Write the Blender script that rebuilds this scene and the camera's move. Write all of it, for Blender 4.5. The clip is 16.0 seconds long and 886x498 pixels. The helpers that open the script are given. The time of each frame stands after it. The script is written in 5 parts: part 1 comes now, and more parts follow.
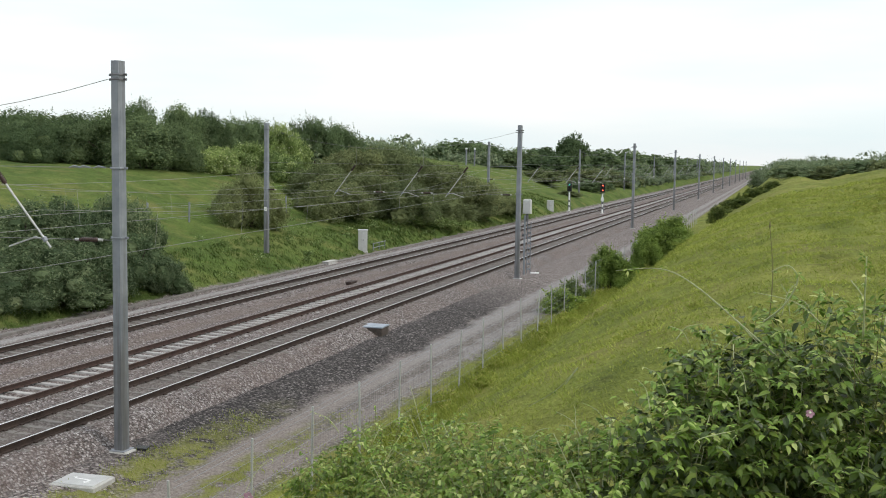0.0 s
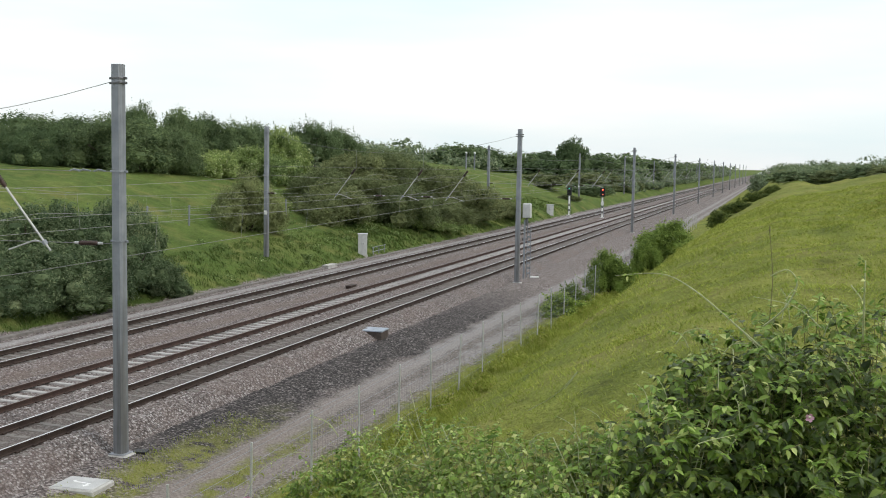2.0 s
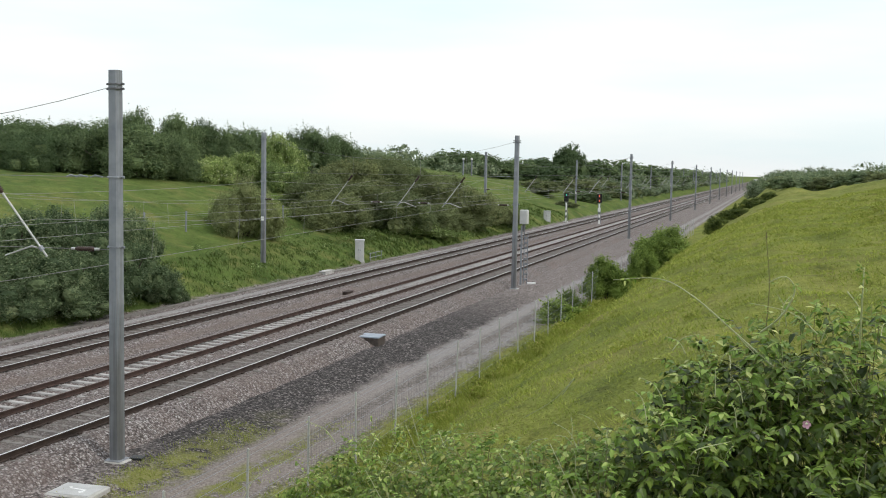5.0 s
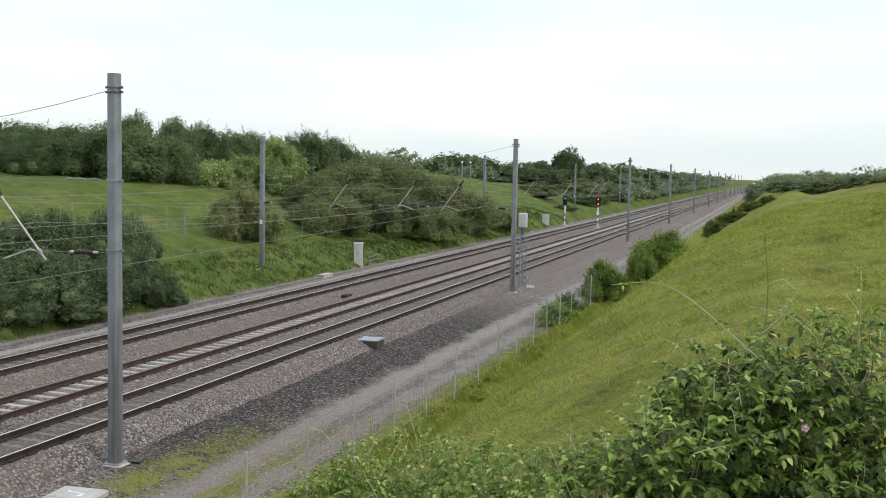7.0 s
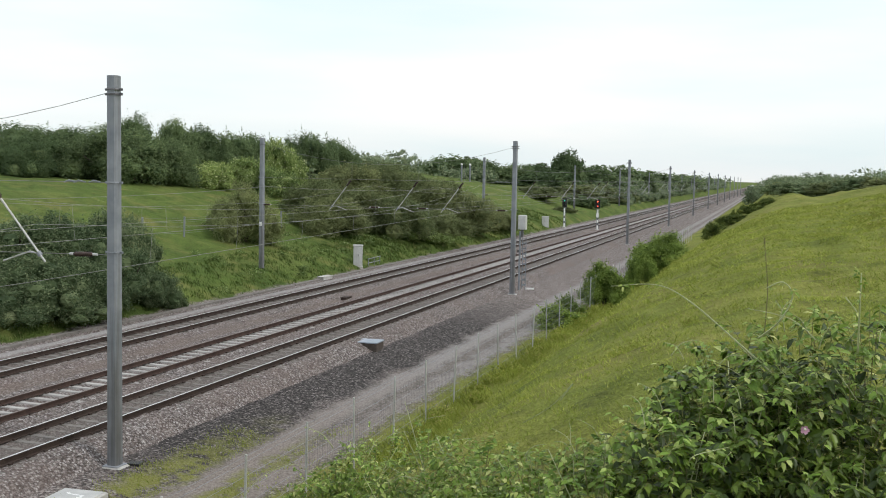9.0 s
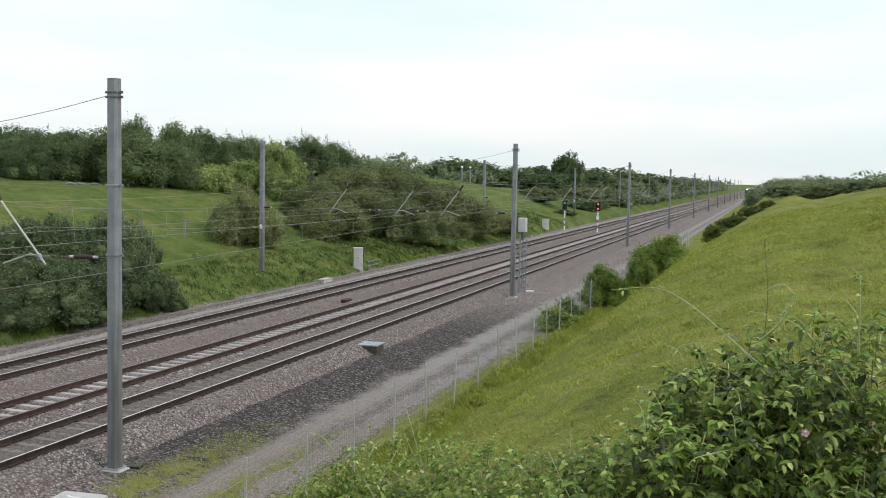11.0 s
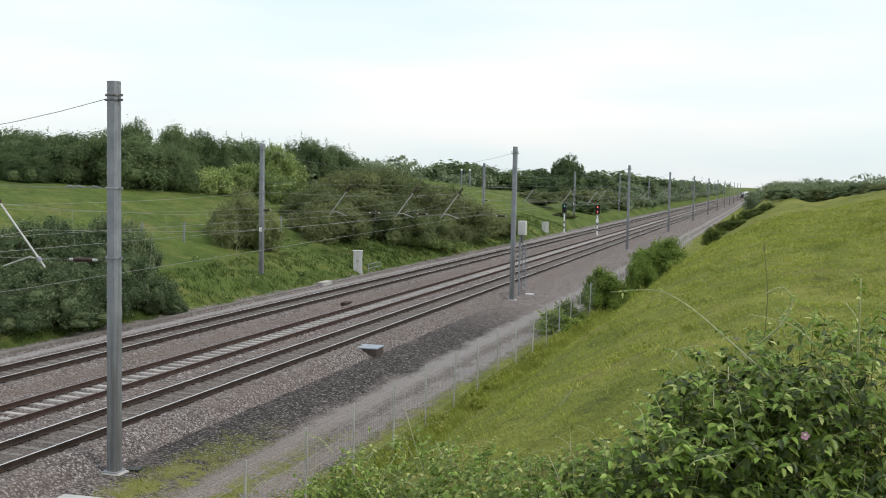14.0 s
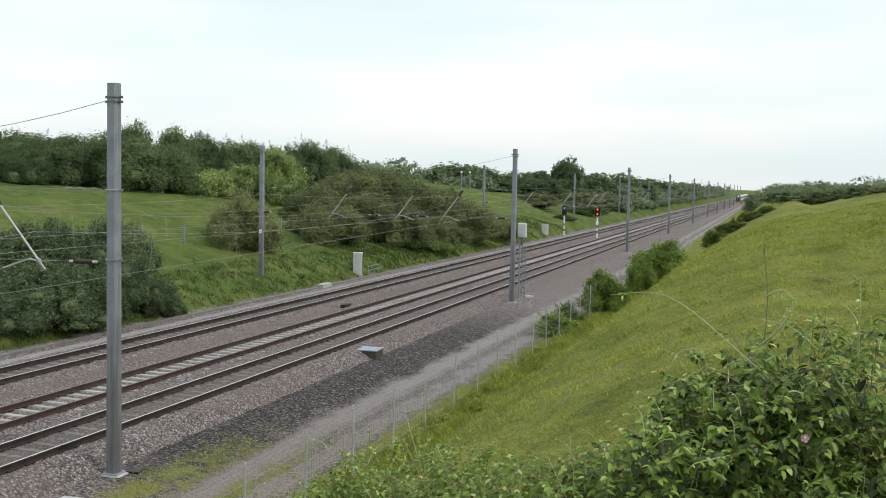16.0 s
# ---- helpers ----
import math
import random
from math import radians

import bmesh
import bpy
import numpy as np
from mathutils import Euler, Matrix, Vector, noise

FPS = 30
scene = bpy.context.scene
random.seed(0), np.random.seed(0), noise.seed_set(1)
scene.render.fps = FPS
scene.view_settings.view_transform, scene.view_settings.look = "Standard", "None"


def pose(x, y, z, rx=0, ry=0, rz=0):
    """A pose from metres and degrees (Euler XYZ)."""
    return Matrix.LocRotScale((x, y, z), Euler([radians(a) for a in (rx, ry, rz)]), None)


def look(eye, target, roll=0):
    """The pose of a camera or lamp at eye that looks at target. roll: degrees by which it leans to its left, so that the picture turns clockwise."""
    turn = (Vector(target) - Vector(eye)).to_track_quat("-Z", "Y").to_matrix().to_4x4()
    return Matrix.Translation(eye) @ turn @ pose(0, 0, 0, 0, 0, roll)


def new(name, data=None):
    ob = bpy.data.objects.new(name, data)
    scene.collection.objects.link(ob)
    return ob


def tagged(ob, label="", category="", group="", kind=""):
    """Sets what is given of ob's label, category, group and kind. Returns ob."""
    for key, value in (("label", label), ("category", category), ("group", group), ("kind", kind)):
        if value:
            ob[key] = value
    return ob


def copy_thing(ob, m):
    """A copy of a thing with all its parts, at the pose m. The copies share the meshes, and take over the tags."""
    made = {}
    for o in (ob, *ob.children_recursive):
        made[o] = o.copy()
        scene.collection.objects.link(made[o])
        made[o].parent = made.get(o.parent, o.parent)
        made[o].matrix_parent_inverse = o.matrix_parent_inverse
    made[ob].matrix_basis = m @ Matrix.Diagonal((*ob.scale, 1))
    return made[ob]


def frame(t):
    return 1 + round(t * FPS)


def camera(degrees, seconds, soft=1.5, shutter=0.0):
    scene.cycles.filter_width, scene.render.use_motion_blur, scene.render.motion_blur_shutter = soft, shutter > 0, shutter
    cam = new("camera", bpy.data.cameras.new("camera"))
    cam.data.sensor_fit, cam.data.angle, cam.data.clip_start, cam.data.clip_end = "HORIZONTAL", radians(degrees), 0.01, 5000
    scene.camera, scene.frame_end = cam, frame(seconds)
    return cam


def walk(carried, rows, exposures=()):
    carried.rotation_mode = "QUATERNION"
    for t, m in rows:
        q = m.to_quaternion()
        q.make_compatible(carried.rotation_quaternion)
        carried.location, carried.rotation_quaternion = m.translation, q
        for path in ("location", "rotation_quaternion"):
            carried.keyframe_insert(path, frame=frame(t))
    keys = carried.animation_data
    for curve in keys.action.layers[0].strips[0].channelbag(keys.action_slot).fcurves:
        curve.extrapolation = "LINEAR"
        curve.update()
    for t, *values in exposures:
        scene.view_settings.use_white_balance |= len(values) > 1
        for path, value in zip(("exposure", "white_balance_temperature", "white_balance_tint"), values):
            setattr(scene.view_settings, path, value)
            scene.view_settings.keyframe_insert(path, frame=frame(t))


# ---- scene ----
EYE = Vector((0.0, 0.0, 7.15))
LOOKS = ((0, 17.688, 4.891, 0.937), (0.5, 17.684, 4.844, 0.961), (1, 17.679, 4.791, 0.983), (1.5, 17.677, 4.730, 1.004), (2, 17.681, 4.677, 1.023),
         (2.5, 17.674, 4.629, 1.040), (3, 17.649, 4.581, 1.053), (3.5, 17.630, 4.530, 1.064), (4, 17.594, 4.469, 1.074), (6.5, 17.461, 4.172, 1.108),
         (7, 17.456, 4.147, 1.113), (7.5, 17.449, 4.113, 1.116), (8, 17.448, 4.084, 1.118), (8.5, 17.440, 4.058, 1.117), (9, 17.433, 4.028, 1.116),
         (11.5, 17.455, 3.865, 1.103), (12, 17.459, 3.856, 1.101), (12.5, 17.442, 3.829, 1.100), (13, 17.439, 3.801, 1.102), (13.5, 17.434, 3.766, 1.107),
         (14, 17.431, 3.722, 1.114), (14.5, 17.427, 3.680, 1.124), (15, 17.421, 3.655, 1.137), (15.5, 17.423, 3.633, 1.151), (16, 17.428, 3.601, 1.167))


def aim(yaw, pitch):
    """A point ahead of the eye; yaw to the left of the tracks' line, pitch downwards, in degrees."""
    a, b = radians(yaw), radians(pitch)
    return EYE + 50 * Vector((-math.sin(a) * math.cos(b), math.cos(a) * math.cos(b), -math.sin(b)))


cam = camera(46.38, 16.0, soft=1.0)
walk(cam, [(t, look(EYE, aim(a, b), r)) for t, a, b, r in LOOKS], ((0, 0.0), (9, -0.04), (16, -0.07)))

# ---- sky and light: bright overcast ----
world = bpy.data.worlds.new("world")
scene.world = world
world.use_nodes = True
wn, wl = world.node_tree.nodes, world.node_tree.links
wn.clear()
sky = wn.new("ShaderNodeTexSky")
sky.sky_type, sky.sun_disc = "NISHITA", False
sky.sun_elevation, sky.sun_rotation = radians(49), radians(98)
sky.air_density, sky.dust_density = 1.0, 3.0
bg_sky = wn.new("ShaderNodeBackground")
bg_sky.inputs["Strength"].default_value = 0.05
wl.new(sky.outputs[0], bg_sky.inputs["Color"])
tc = wn.new("ShaderNodeTexCoord")
mp = wn.new("ShaderNodeMapping")
mp.inputs["Scale"].default_value = (1.2, 1.2, 7.0)
nz = wn.new("ShaderNodeTexNoise")
nz.inputs["Scale"].default_value, nz.inputs["Detail"].default_value = 1.6, 5
ramp = wn.new("ShaderNodeValToRGB")
ramp.color_ramp.elements[0].position, ramp.color_ramp.elements[0].color = 0.35, (0.80, 0.925, 0.955, 1)
ramp.color_ramp.elements[1].position, ramp.color_ramp.elements[1].color = 0.62, (1.0, 1.0, 1.0, 1)
bg_cloud = wn.new("ShaderNodeBackground")
bg_cloud.inputs["Strength"].default_value = 0.92
add = wn.new("ShaderNodeAddShader")
wout = wn.new("ShaderNodeOutputWorld")
wl.new(tc.outputs["Generated"], mp.inputs["Vector"])
wl.new(mp.outputs[0], nz.inputs["Vector"])
wl.new(nz.outputs["Fac"], ramp.inputs["Fac"])
wl.new(ramp.outputs[0], bg_cloud.inputs["Color"])
wl.new(bg_sky.outputs[0], add.inputs[0])
wl.new(bg_cloud.outputs[0], add.inputs[1])
wl.new(add.outputs[0], wout.inputs[0])

sun = new("sun", bpy.data.lights.new("sun", "SUN"))
sun.data.energy, sun.data.angle, sun.data.color = 1.4, radians(10), (1.0, 0.96, 0.9)
sun.matrix_world = look((72, -10, 84), (0, 0, 0))


# ---- materials ----
def shader(name, rough=0.8, metal=0.0, spec=0.3):
    m = bpy.data.materials.new(name)
    m.use_nodes = True
    n = m.node_tree.nodes
    b = n["Principled BSDF"]
    b.inputs["Roughness"].default_value, b.inputs["Metallic"].default_value = rough, metal
    b.inputs["Specular IOR Level"].default_value = spec
    return m, n, m.node_tree.links, b


def noise_node(n, l, vec, scale, detail=4, rough=0.6):
    q = n.new("ShaderNodeTexNoise")
    q.inputs["Scale"].default_value, q.inputs["Detail"].default_value, q.inputs["Roughness"].default_value = scale, detail, rough
    l.new(vec, q.inputs["Vector"])
    return q.outputs["Fac"]


def ramp_node(n, l, fac, stops):
    q = n.new("ShaderNodeValToRGB")
    e = q.color_ramp.elements
    while len(e) < len(stops):
        e.new(0.5)
    for k, (p, c) in zip(e, stops):
        k.position, k.color = p, (*c, 1) if len(c) == 3 else c
    l.new(fac, q.inputs["Fac"])
    return q.outputs["Color"]


def mix_node(n, l, fac, a, b, mode="MIX"):
    q = n.new("ShaderNodeMix")
    q.data_type, q.blend_type = "RGBA", mode
    for sock, v in ((q.inputs[0], fac), (q.inputs[6], a), (q.inputs[7], b)):
        if isinstance(v, (int, float)):
            sock.default_value = v
        elif isinstance(v, tuple):
            sock.default_value = (*v, 1)
        else:
            l.new(v, sock)
    return q.outputs[2]


def math_node(n, l, op, a, b=0.0, clamp=False):
    q = n.new("ShaderNodeMath")
    q.operation, q.use_clamp = op, clamp
    for sock, v in ((q.inputs[0], a), (q.inputs[1], b)):
        if isinstance(v, (int, float)):
            sock.default_value = v
        else:
            l.new(v, sock)
    return q.outputs[0]


def step_node(n, l, v, a, b):
    """0 at a, 1 at b, straight between."""
    q = n.new("ShaderNodeMapRange")
    q.inputs["From Min"].default_value, q.inputs["From Max"].default_value = a, b
    l.new(v, q.inputs["Value"])
    return q.outputs[0]


def bump(n, l, b, height, dist, strength=1.0):
    q = n.new("ShaderNodeBump")
    q.inputs["Distance"].default_value, q.inputs["Strength"].default_value = dist, strength
    l.new(height, q.inputs["Height"])
    l.new(q.outputs[0], b.inputs["Normal"])


def place_node(n):
    return n.new("ShaderNodeNewGeometry").outputs["Position"]


def rough_mat(name, lo, hi, scale=6.0, rough=0.8, metal=0.0, fine=60.0, bump_d=0.004, stain=None):
    """Two colours in patches, a fine grain, and optional stains."""
    m, n, l, b = shader(name, rough, metal)
    p = n.new("ShaderNodeTexCoord").outputs["Object"]
    big = noise_node(n, l, p, scale)
    small = noise_node(n, l, p, fine, 2)
    c = ramp_node(n, l, big, [(0.3, lo), (0.7, hi)])
    c = mix_node(n, l, 0.35, c, ramp_node(n, l, small, [(0.3, (0.35, 0.35, 0.35)), (0.7, (0.65, 0.65, 0.65))]), "OVERLAY")
    if stain:
        c = mix_node(n, l, ramp_node(n, l, noise_node(n, l, p, scale * 0.4, 6), [(0.52, (0, 0, 0)), (0.66, (0.8, 0.8, 0.8))]), c, stain)
    v = n.new("ShaderNodeObjectInfo").outputs["Random"]
    c = mix_node(n, l, 0.25, c, ramp_node(n, l, v, [(0.0, (0.3, 0.3, 0.3)), (1.0, (0.7, 0.7, 0.7))]), "OVERLAY")
    l.new(c, b.inputs["Base Color"])
    bump(n, l, b, small, bump_d)
    return m


def stones(n, l, p, tones, size):
    """Broken stone: a tone for each stone, dark joints, and the height of the stones."""
    v = n.new("ShaderNodeTexVoronoi")
    v.inputs["Scale"].default_value = 1 / size
    l.new(p, v.inputs["Vector"])
    sep = n.new("ShaderNodeSeparateColor")
    l.new(v.outputs["Color"], sep.inputs[0])
    c = ramp_node(n, l, sep.outputs[0], tones)
    joint = ramp_node(n, l, v.outputs["Distance"], [(0.35, (1, 1, 1)), (0.75, (0.25, 0.25, 0.25))])
    return mix_node(n, l, 0.8, c, joint, "MULTIPLY"), v.outputs["Distance"]


def ballast_mat():
    m, n, l, b = shader("ballast", 0.95, 0, 0.15)
    p = place_node(n)
    c, h = stones(n, l, p, [(0.0, (0.10, 0.08, 0.072)), (0.35, (0.180, 0.155, 0.147)), (0.7, (0.255, 0.225, 0.217)), (1.0, (0.45, 0.425, 0.415))], 0.06)
    big = noise_node(n, l, p, 0.5, 5)
    c = mix_node(n, l, ramp_node(n, l, big, [(0.4, (0, 0, 0)), (0.7, (0.5, 0.5, 0.5))]), c, (0.175, 0.135, 0.120))
    x = n.new("ShaderNodeSeparateXYZ")
    l.new(p, x.inputs[0])
    wob = math_node(n, l, "ADD", x.outputs[0], math_node(n, l, "MULTIPLY", noise_node(n, l, p, 0.9, 4), 0.5))
    # rust and brake dust along the running tracks and in the wide space between them
    for at, half, k, tone in ((-18.25, 0.85, 0.6, (0.12, 0.105, 0.095)), (-25.98, 0.95, 0.6, (0.11, 0.095, 0.085)), (-23.65, 0.6, 0.4, (0.15, 0.115, 0.095)), (-28.7, 0.9, 0.45, (0.40, 0.395, 0.39))):
        off = math_node(n, l, "ABSOLUTE", math_node(n, l, "SUBTRACT", wob, at))
        c = mix_node(n, l, math_node(n, l, "MULTIPLY", math_node(n, l, "SUBTRACT", 1.0, step_node(n, l, off, half * 0.75, half * 1.1)), k), c, tone)
    l.new(c, b.inputs["Base Color"])
    bump(n, l, b, h, 0.05, 0.8)
    return m


def ground_mat():
    """Grass, with a worn gravel track, dirt and stone where the railway runs, all by the place across the line."""
    m, n, l, b = shader("ground", 1.0, 0, 0.1)
    p = place_node(n)
    x = n.new("ShaderNodeSeparateXYZ")
    l.new(p, x.inputs[0])
    Y = x.outputs[1]
    X = math_node(n, l, "SUBTRACT", x.outputs[0], math_node(n, l, "MULTIPLY", math_node(n, l, "MINIMUM", math_node(n, l, "MAXIMUM", Y, 32), 107), 0.00934))
    n1, n2, n3 = noise_node(n, l, p, 0.12, 5), noise_node(n, l, p, 0.9, 5), noise_node(n, l, p, 14, 3)
    mp_ = n.new("ShaderNodeMapping")
    mp_.inputs["Scale"].default_value = (5, 4, 3)
    l.new(p, mp_.inputs["Vector"])
    blade = noise_node(n, l, mp_.outputs[0], 3.0, 4)
    right = ramp_node(n, l, noise_node(n, l, p, 0.20, 8, 0.65), [(0.30, (0.116, 0.146, 0.032)), (0.44, (0.166, 0.193, 0.041)), (0.56, (0.200, 0.214, 0.050)), (0.72, (0.232, 0.222, 0.068))])
    left = ramp_node(n, l, n1, [(0.3, (0.057, 0.090, 0.022)), (0.5, (0.086, 0.128, 0.030)), (0.7, (0.126, 0.157, 0.043))])
    g = mix_node(n, l, step_node(n, l, X, -22, -18), left, right)
    g = mix_node(n, l, 0.42, g, ramp_node(n, l, n2, [(0.3, (0.25, 0.25, 0.25)), (0.7, (0.75, 0.75, 0.75))]), "OVERLAY")
    g = mix_node(n, l, 0.2, g, ramp_node(n, l, blade, [(0.3, (0.2, 0.2, 0.2)), (0.7, (0.8, 0.8, 0.8))]), "OVERLAY")
    g = mix_node(n, l, 0.45, g, ramp_node(n, l, noise_node(n, l, p, 5.0, 6, 0.7), [(0.3, (0.22, 0.22, 0.22)), (0.7, (0.78, 0.78, 0.78))]), "OVERLAY")
    g = mix_node(n, l, 0.3, g, ramp_node(n, l, n3, [(0.3, (0.2, 0.2, 0.2)), (0.7, (0.8, 0.8, 0.8))]), "OVERLAY")
    # dry straw patches
    g = mix_node(n, l, ramp_node(n, l, noise_node(n, l, p, 0.45, 6), [(0.50, (0, 0, 0)), (0.72, (0.65, 0.65, 0.65))]), g, (0.195, 0.170, 0.065))
    # dark tussocks
    g = mix_node(n, l, ramp_node(n, l, noise_node(n, l, p, 1.1, 8, 0.7), [(0.55, (0, 0, 0)), (0.64, (0.65, 0.65, 0.65))]), g, (0.085, 0.095, 0.030))
    # railway land
    gravel, gh = stones(n, l, p, [(0.0, (0.10, 0.085, 0.08)), (0.5, (0.25, 0.21, 0.195)), (1.0, (0.45, 0.41, 0.39))], 0.075)
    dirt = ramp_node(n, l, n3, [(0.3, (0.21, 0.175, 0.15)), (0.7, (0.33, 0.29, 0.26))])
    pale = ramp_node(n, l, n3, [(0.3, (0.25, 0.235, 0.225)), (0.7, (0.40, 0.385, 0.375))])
    wob = math_node(n, l, "ADD", X, math_node(n, l, "MULTIPLY", math_node(n, l, "SUBTRACT", n2, 0.5), 1.5))
    # a bed of dark stone between line and track
    dark_s, dh = stones(n, l, p, [(0.0, (0.030, 0.028, 0.028)), (0.5, (0.075, 0.070, 0.068)), (0.8, (0.14, 0.125, 0.12)), (1.0, (0.32, 0.29, 0.28))], 0.065)
    wobD = math_node(n, l, "ADD", X, math_node(n, l, "MULTIPLY", math_node(n, l, "SUBTRACT", noise_node(n, l, p, 0.35, 6), 0.5), 3.2))
    dk = math_node(n, l, "MULTIPLY", step_node(n, l, wobD, -18.0, -16.8), math_node(n, l, "SUBTRACT", 1.0, step_node(n, l, wobD, -14.7, -13.7)))
    wobY = math_node(n, l, "ADD", Y, math_node(n, l, "MULTIPLY", math_node(n, l, "SUBTRACT", n2, 0.5), 5))
    dk = math_node(n, l, "MULTIPLY", dk, math_node(n, l, "MULTIPLY", step_node(n, l, wobY, 20.5, 24.5), math_node(n, l, "SUBTRACT", 1.0, step_node(n, l, wobY, 52, 66))))
    land = mix_node(n, l, math_node(n, l, "MULTIPLY", dk, 0.95), gravel, dark_s)
    # wheel tracks of the service road
    road = math_node(n, l, "MULTIPLY", step_node(n, l, wob, -14.6, -13.9), math_node(n, l, "SUBTRACT", 1.0, step_node(n, l, wob, -12.3, -11.7)))
    road_tone = ramp_node(n, l, n3, [(0.3, (0.13, 0.112, 0.10)), (0.7, (0.23, 0.205, 0.19))])
    land = mix_node(n, l, math_node(n, l, "MULTIPLY", road, 0.55), land, road_tone)
    for at, half, k in ((-13.75, 0.55, 0.6), (-12.25, 0.42, 0.6)):
        off = math_node(n, l, "ABSOLUTE", math_node(n, l, "SUBTRACT", wob, at))
        wheel = math_node(n, l, "SUBTRACT", 1.0, step_node(n, l, off, half * 0.45, half * 1.25))
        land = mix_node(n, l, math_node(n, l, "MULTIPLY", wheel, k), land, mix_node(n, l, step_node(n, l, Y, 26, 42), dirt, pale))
    rut = math_node(n, l, "ABSOLUTE", math_node(n, l, "SUBTRACT", wob, -13.0))
    mid = math_node(n, l, "SUBTRACT", 1.0, step_node(n, l, rut, 0.25, 0.5))
    side = math_node(n, l, "MULTIPLY", step_node(n, l, wob, -15.9, -15.4), math_node(n, l, "SUBTRACT", 1.0, step_node(n, l, wob, -14.6, -14.1)))
    weeds = math_node(n, l, "MULTIPLY", math_node(n, l, "ADD", mid, side, True), math_node(n, l, "SUBTRACT", 1.0, step_node(n, l, wobY, 23, 30)))
    weeds = math_node(n, l, "MULTIPLY", weeds, step_node(n, l, noise_node(n, l, p, 2.2, 5), 0.4, 0.55))
    land = mix_node(n, l, math_node(n, l, "MULTIPLY", weeds, 0.85), land, (0.20, 0.205, 0.055))
    on_land = math_node(n, l, "MULTIPLY", step_node(n, l, wob, -32.3, -32.0), math_node(n, l, "SUBTRACT", 1.0, step_node(n, l, wob, -11.9, -11.3)))
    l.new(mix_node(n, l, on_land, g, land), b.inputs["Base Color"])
    hh = math_node(n, l, "ADD", math_node(n, l, "MULTIPLY", blade, 1.0), math_node(n, l, "MULTIPLY", gh, 0.5))
    bump(n, l, b, hh, 0.09, 0.8)
    return m


def leaf_mat(name, tones, gloss=0.75, through_light=0.45, spread=0.75, patch=0.45):
    """Leaves: a tone for each leaf and for each plant, some light through the blade."""
    m, n, l, b = shader(name, gloss, 0, 0.35 if gloss < 0.5 else 0.12)
    isl = n.new("ShaderNodeNewGeometry").outputs["Random Per Island"]
    c = ramp_node(n, l, isl, tones)
    r = n.new("ShaderNodeObjectInfo").outputs["Random"]
    c = mix_node(n, l, spread, c, ramp_node(n, l, r, [(0.0, (0.32, 0.36, 0.32)), (1.0, (0.68, 0.66, 0.6))]), "OVERLAY")
    p = place_node(n)
    c = mix_node(n, l, 0.5, c, ramp_node(n, l, noise_node(n, l, p, patch, 5), [(0.32, (0.24, 0.25, 0.25)), (0.68, (0.76, 0.75, 0.72))]), "OVERLAY")
    l.new(c, b.inputs["Base Color"])
    t = n.new("ShaderNodeBsdfTranslucent")
    l.new(c, t.inputs["Color"])
    mx = n.new("ShaderNodeMixShader")
    mx.inputs[0].default_value = through_light
    l.new(b.outputs[0], mx.inputs[1])
    l.new(t.outputs[0], mx.inputs[2])
    l.new(mx.outputs[0], n["Material Output"].inputs["Surface"])
    return m


def glow_mat(name, colour, strength):
    m, n, l, b = shader(name, 0.3)
    b.inputs["Base Color"].default_value = (*colour, 1)
    b.inputs["Emission Color"].default_value = (*colour, 1)
    b.inputs["Emission Strength"].default_value = strength
    return m


BALLAST, GROUND = ballast_mat(), ground_mat()
STEEL = rough_mat("galvanised_steel", (0.20, 0.215, 0.24), (0.29, 0.305, 0.33), 2.0, 0.55, 0.3, 40, 0.001, (0.20, 0.205, 0.215))


def mast_mat():
    m, n, l, b = shader("streaked_galvanised_steel", 0.55, 0.3)
    p = n.new("ShaderNodeTexCoord").outputs["Object"]
    mp_ = n.new("ShaderNodeMapping")
    mp_.inputs["Scale"].default_value = (5, 5, 0.25)
    l.new(p, mp_.inputs["Vector"])
    c = ramp_node(n, l, noise_node(n, l, p, 2.0), [(0.3, (0.20, 0.215, 0.24)), (0.7, (0.29, 0.305, 0.33))])
    streak = noise_node(n, l, mp_.outputs[0], 1.0, 5, 0.65)
    x = n.new("ShaderNodeSeparateXYZ")
    l.new(p, x.inputs[0])
    dust = math_node(n, l, "MULTIPLY", math_node(n, l, "SUBTRACT", 1.0, step_node(n, l, x.outputs[2], 2.0, 6.0), True), 0.16)
    k = step_node(n, l, math_node(n, l, "ADD", streak, dust), 0.50, 0.74)
    c = mix_node(n, l, math_node(n, l, "MULTIPLY", k, 0.65), c, (0.095, 0.088, 0.078))
    l.new(c, b.inputs["Base Color"])
    bump(n, l, b, noise_node(n, l, p, 40, 2), 0.001)
    return m


MAST_STEEL = mast_mat()
DARK_STEEL = rough_mat("dark_steel", (0.10, 0.10, 0.105), (0.17, 0.17, 0.175), 5.0, 0.6, 0.3)
RUST = rough_mat("rusty_rail_side", (0.032, 0.022, 0.018), (0.062, 0.043, 0.035), 3.0, 0.85, 0.1, 30)
RUST_RED = rough_mat("red_rusty_rail_side", (0.050, 0.031, 0.026), (0.088, 0.056, 0.046), 3.0, 0.85, 0.1, 30)
RAIL_TOP = rough_mat("worn_rail_head", (0.52, 0.52, 0.53), (0.68, 0.68, 0.69), 2.0, 0.35, 0.35)
RAIL_DULL = rough_mat("dull_rail_head", (0.16, 0.13, 0.115), (0.24, 0.2, 0.18), 2.0, 0.5, 0.5)
SLEEPER_PALE = rough_mat("pale_concrete_sleeper", (0.30, 0.288, 0.275), (0.42, 0.402, 0.388), 3.0, 0.9, 0, 50, 0.003)
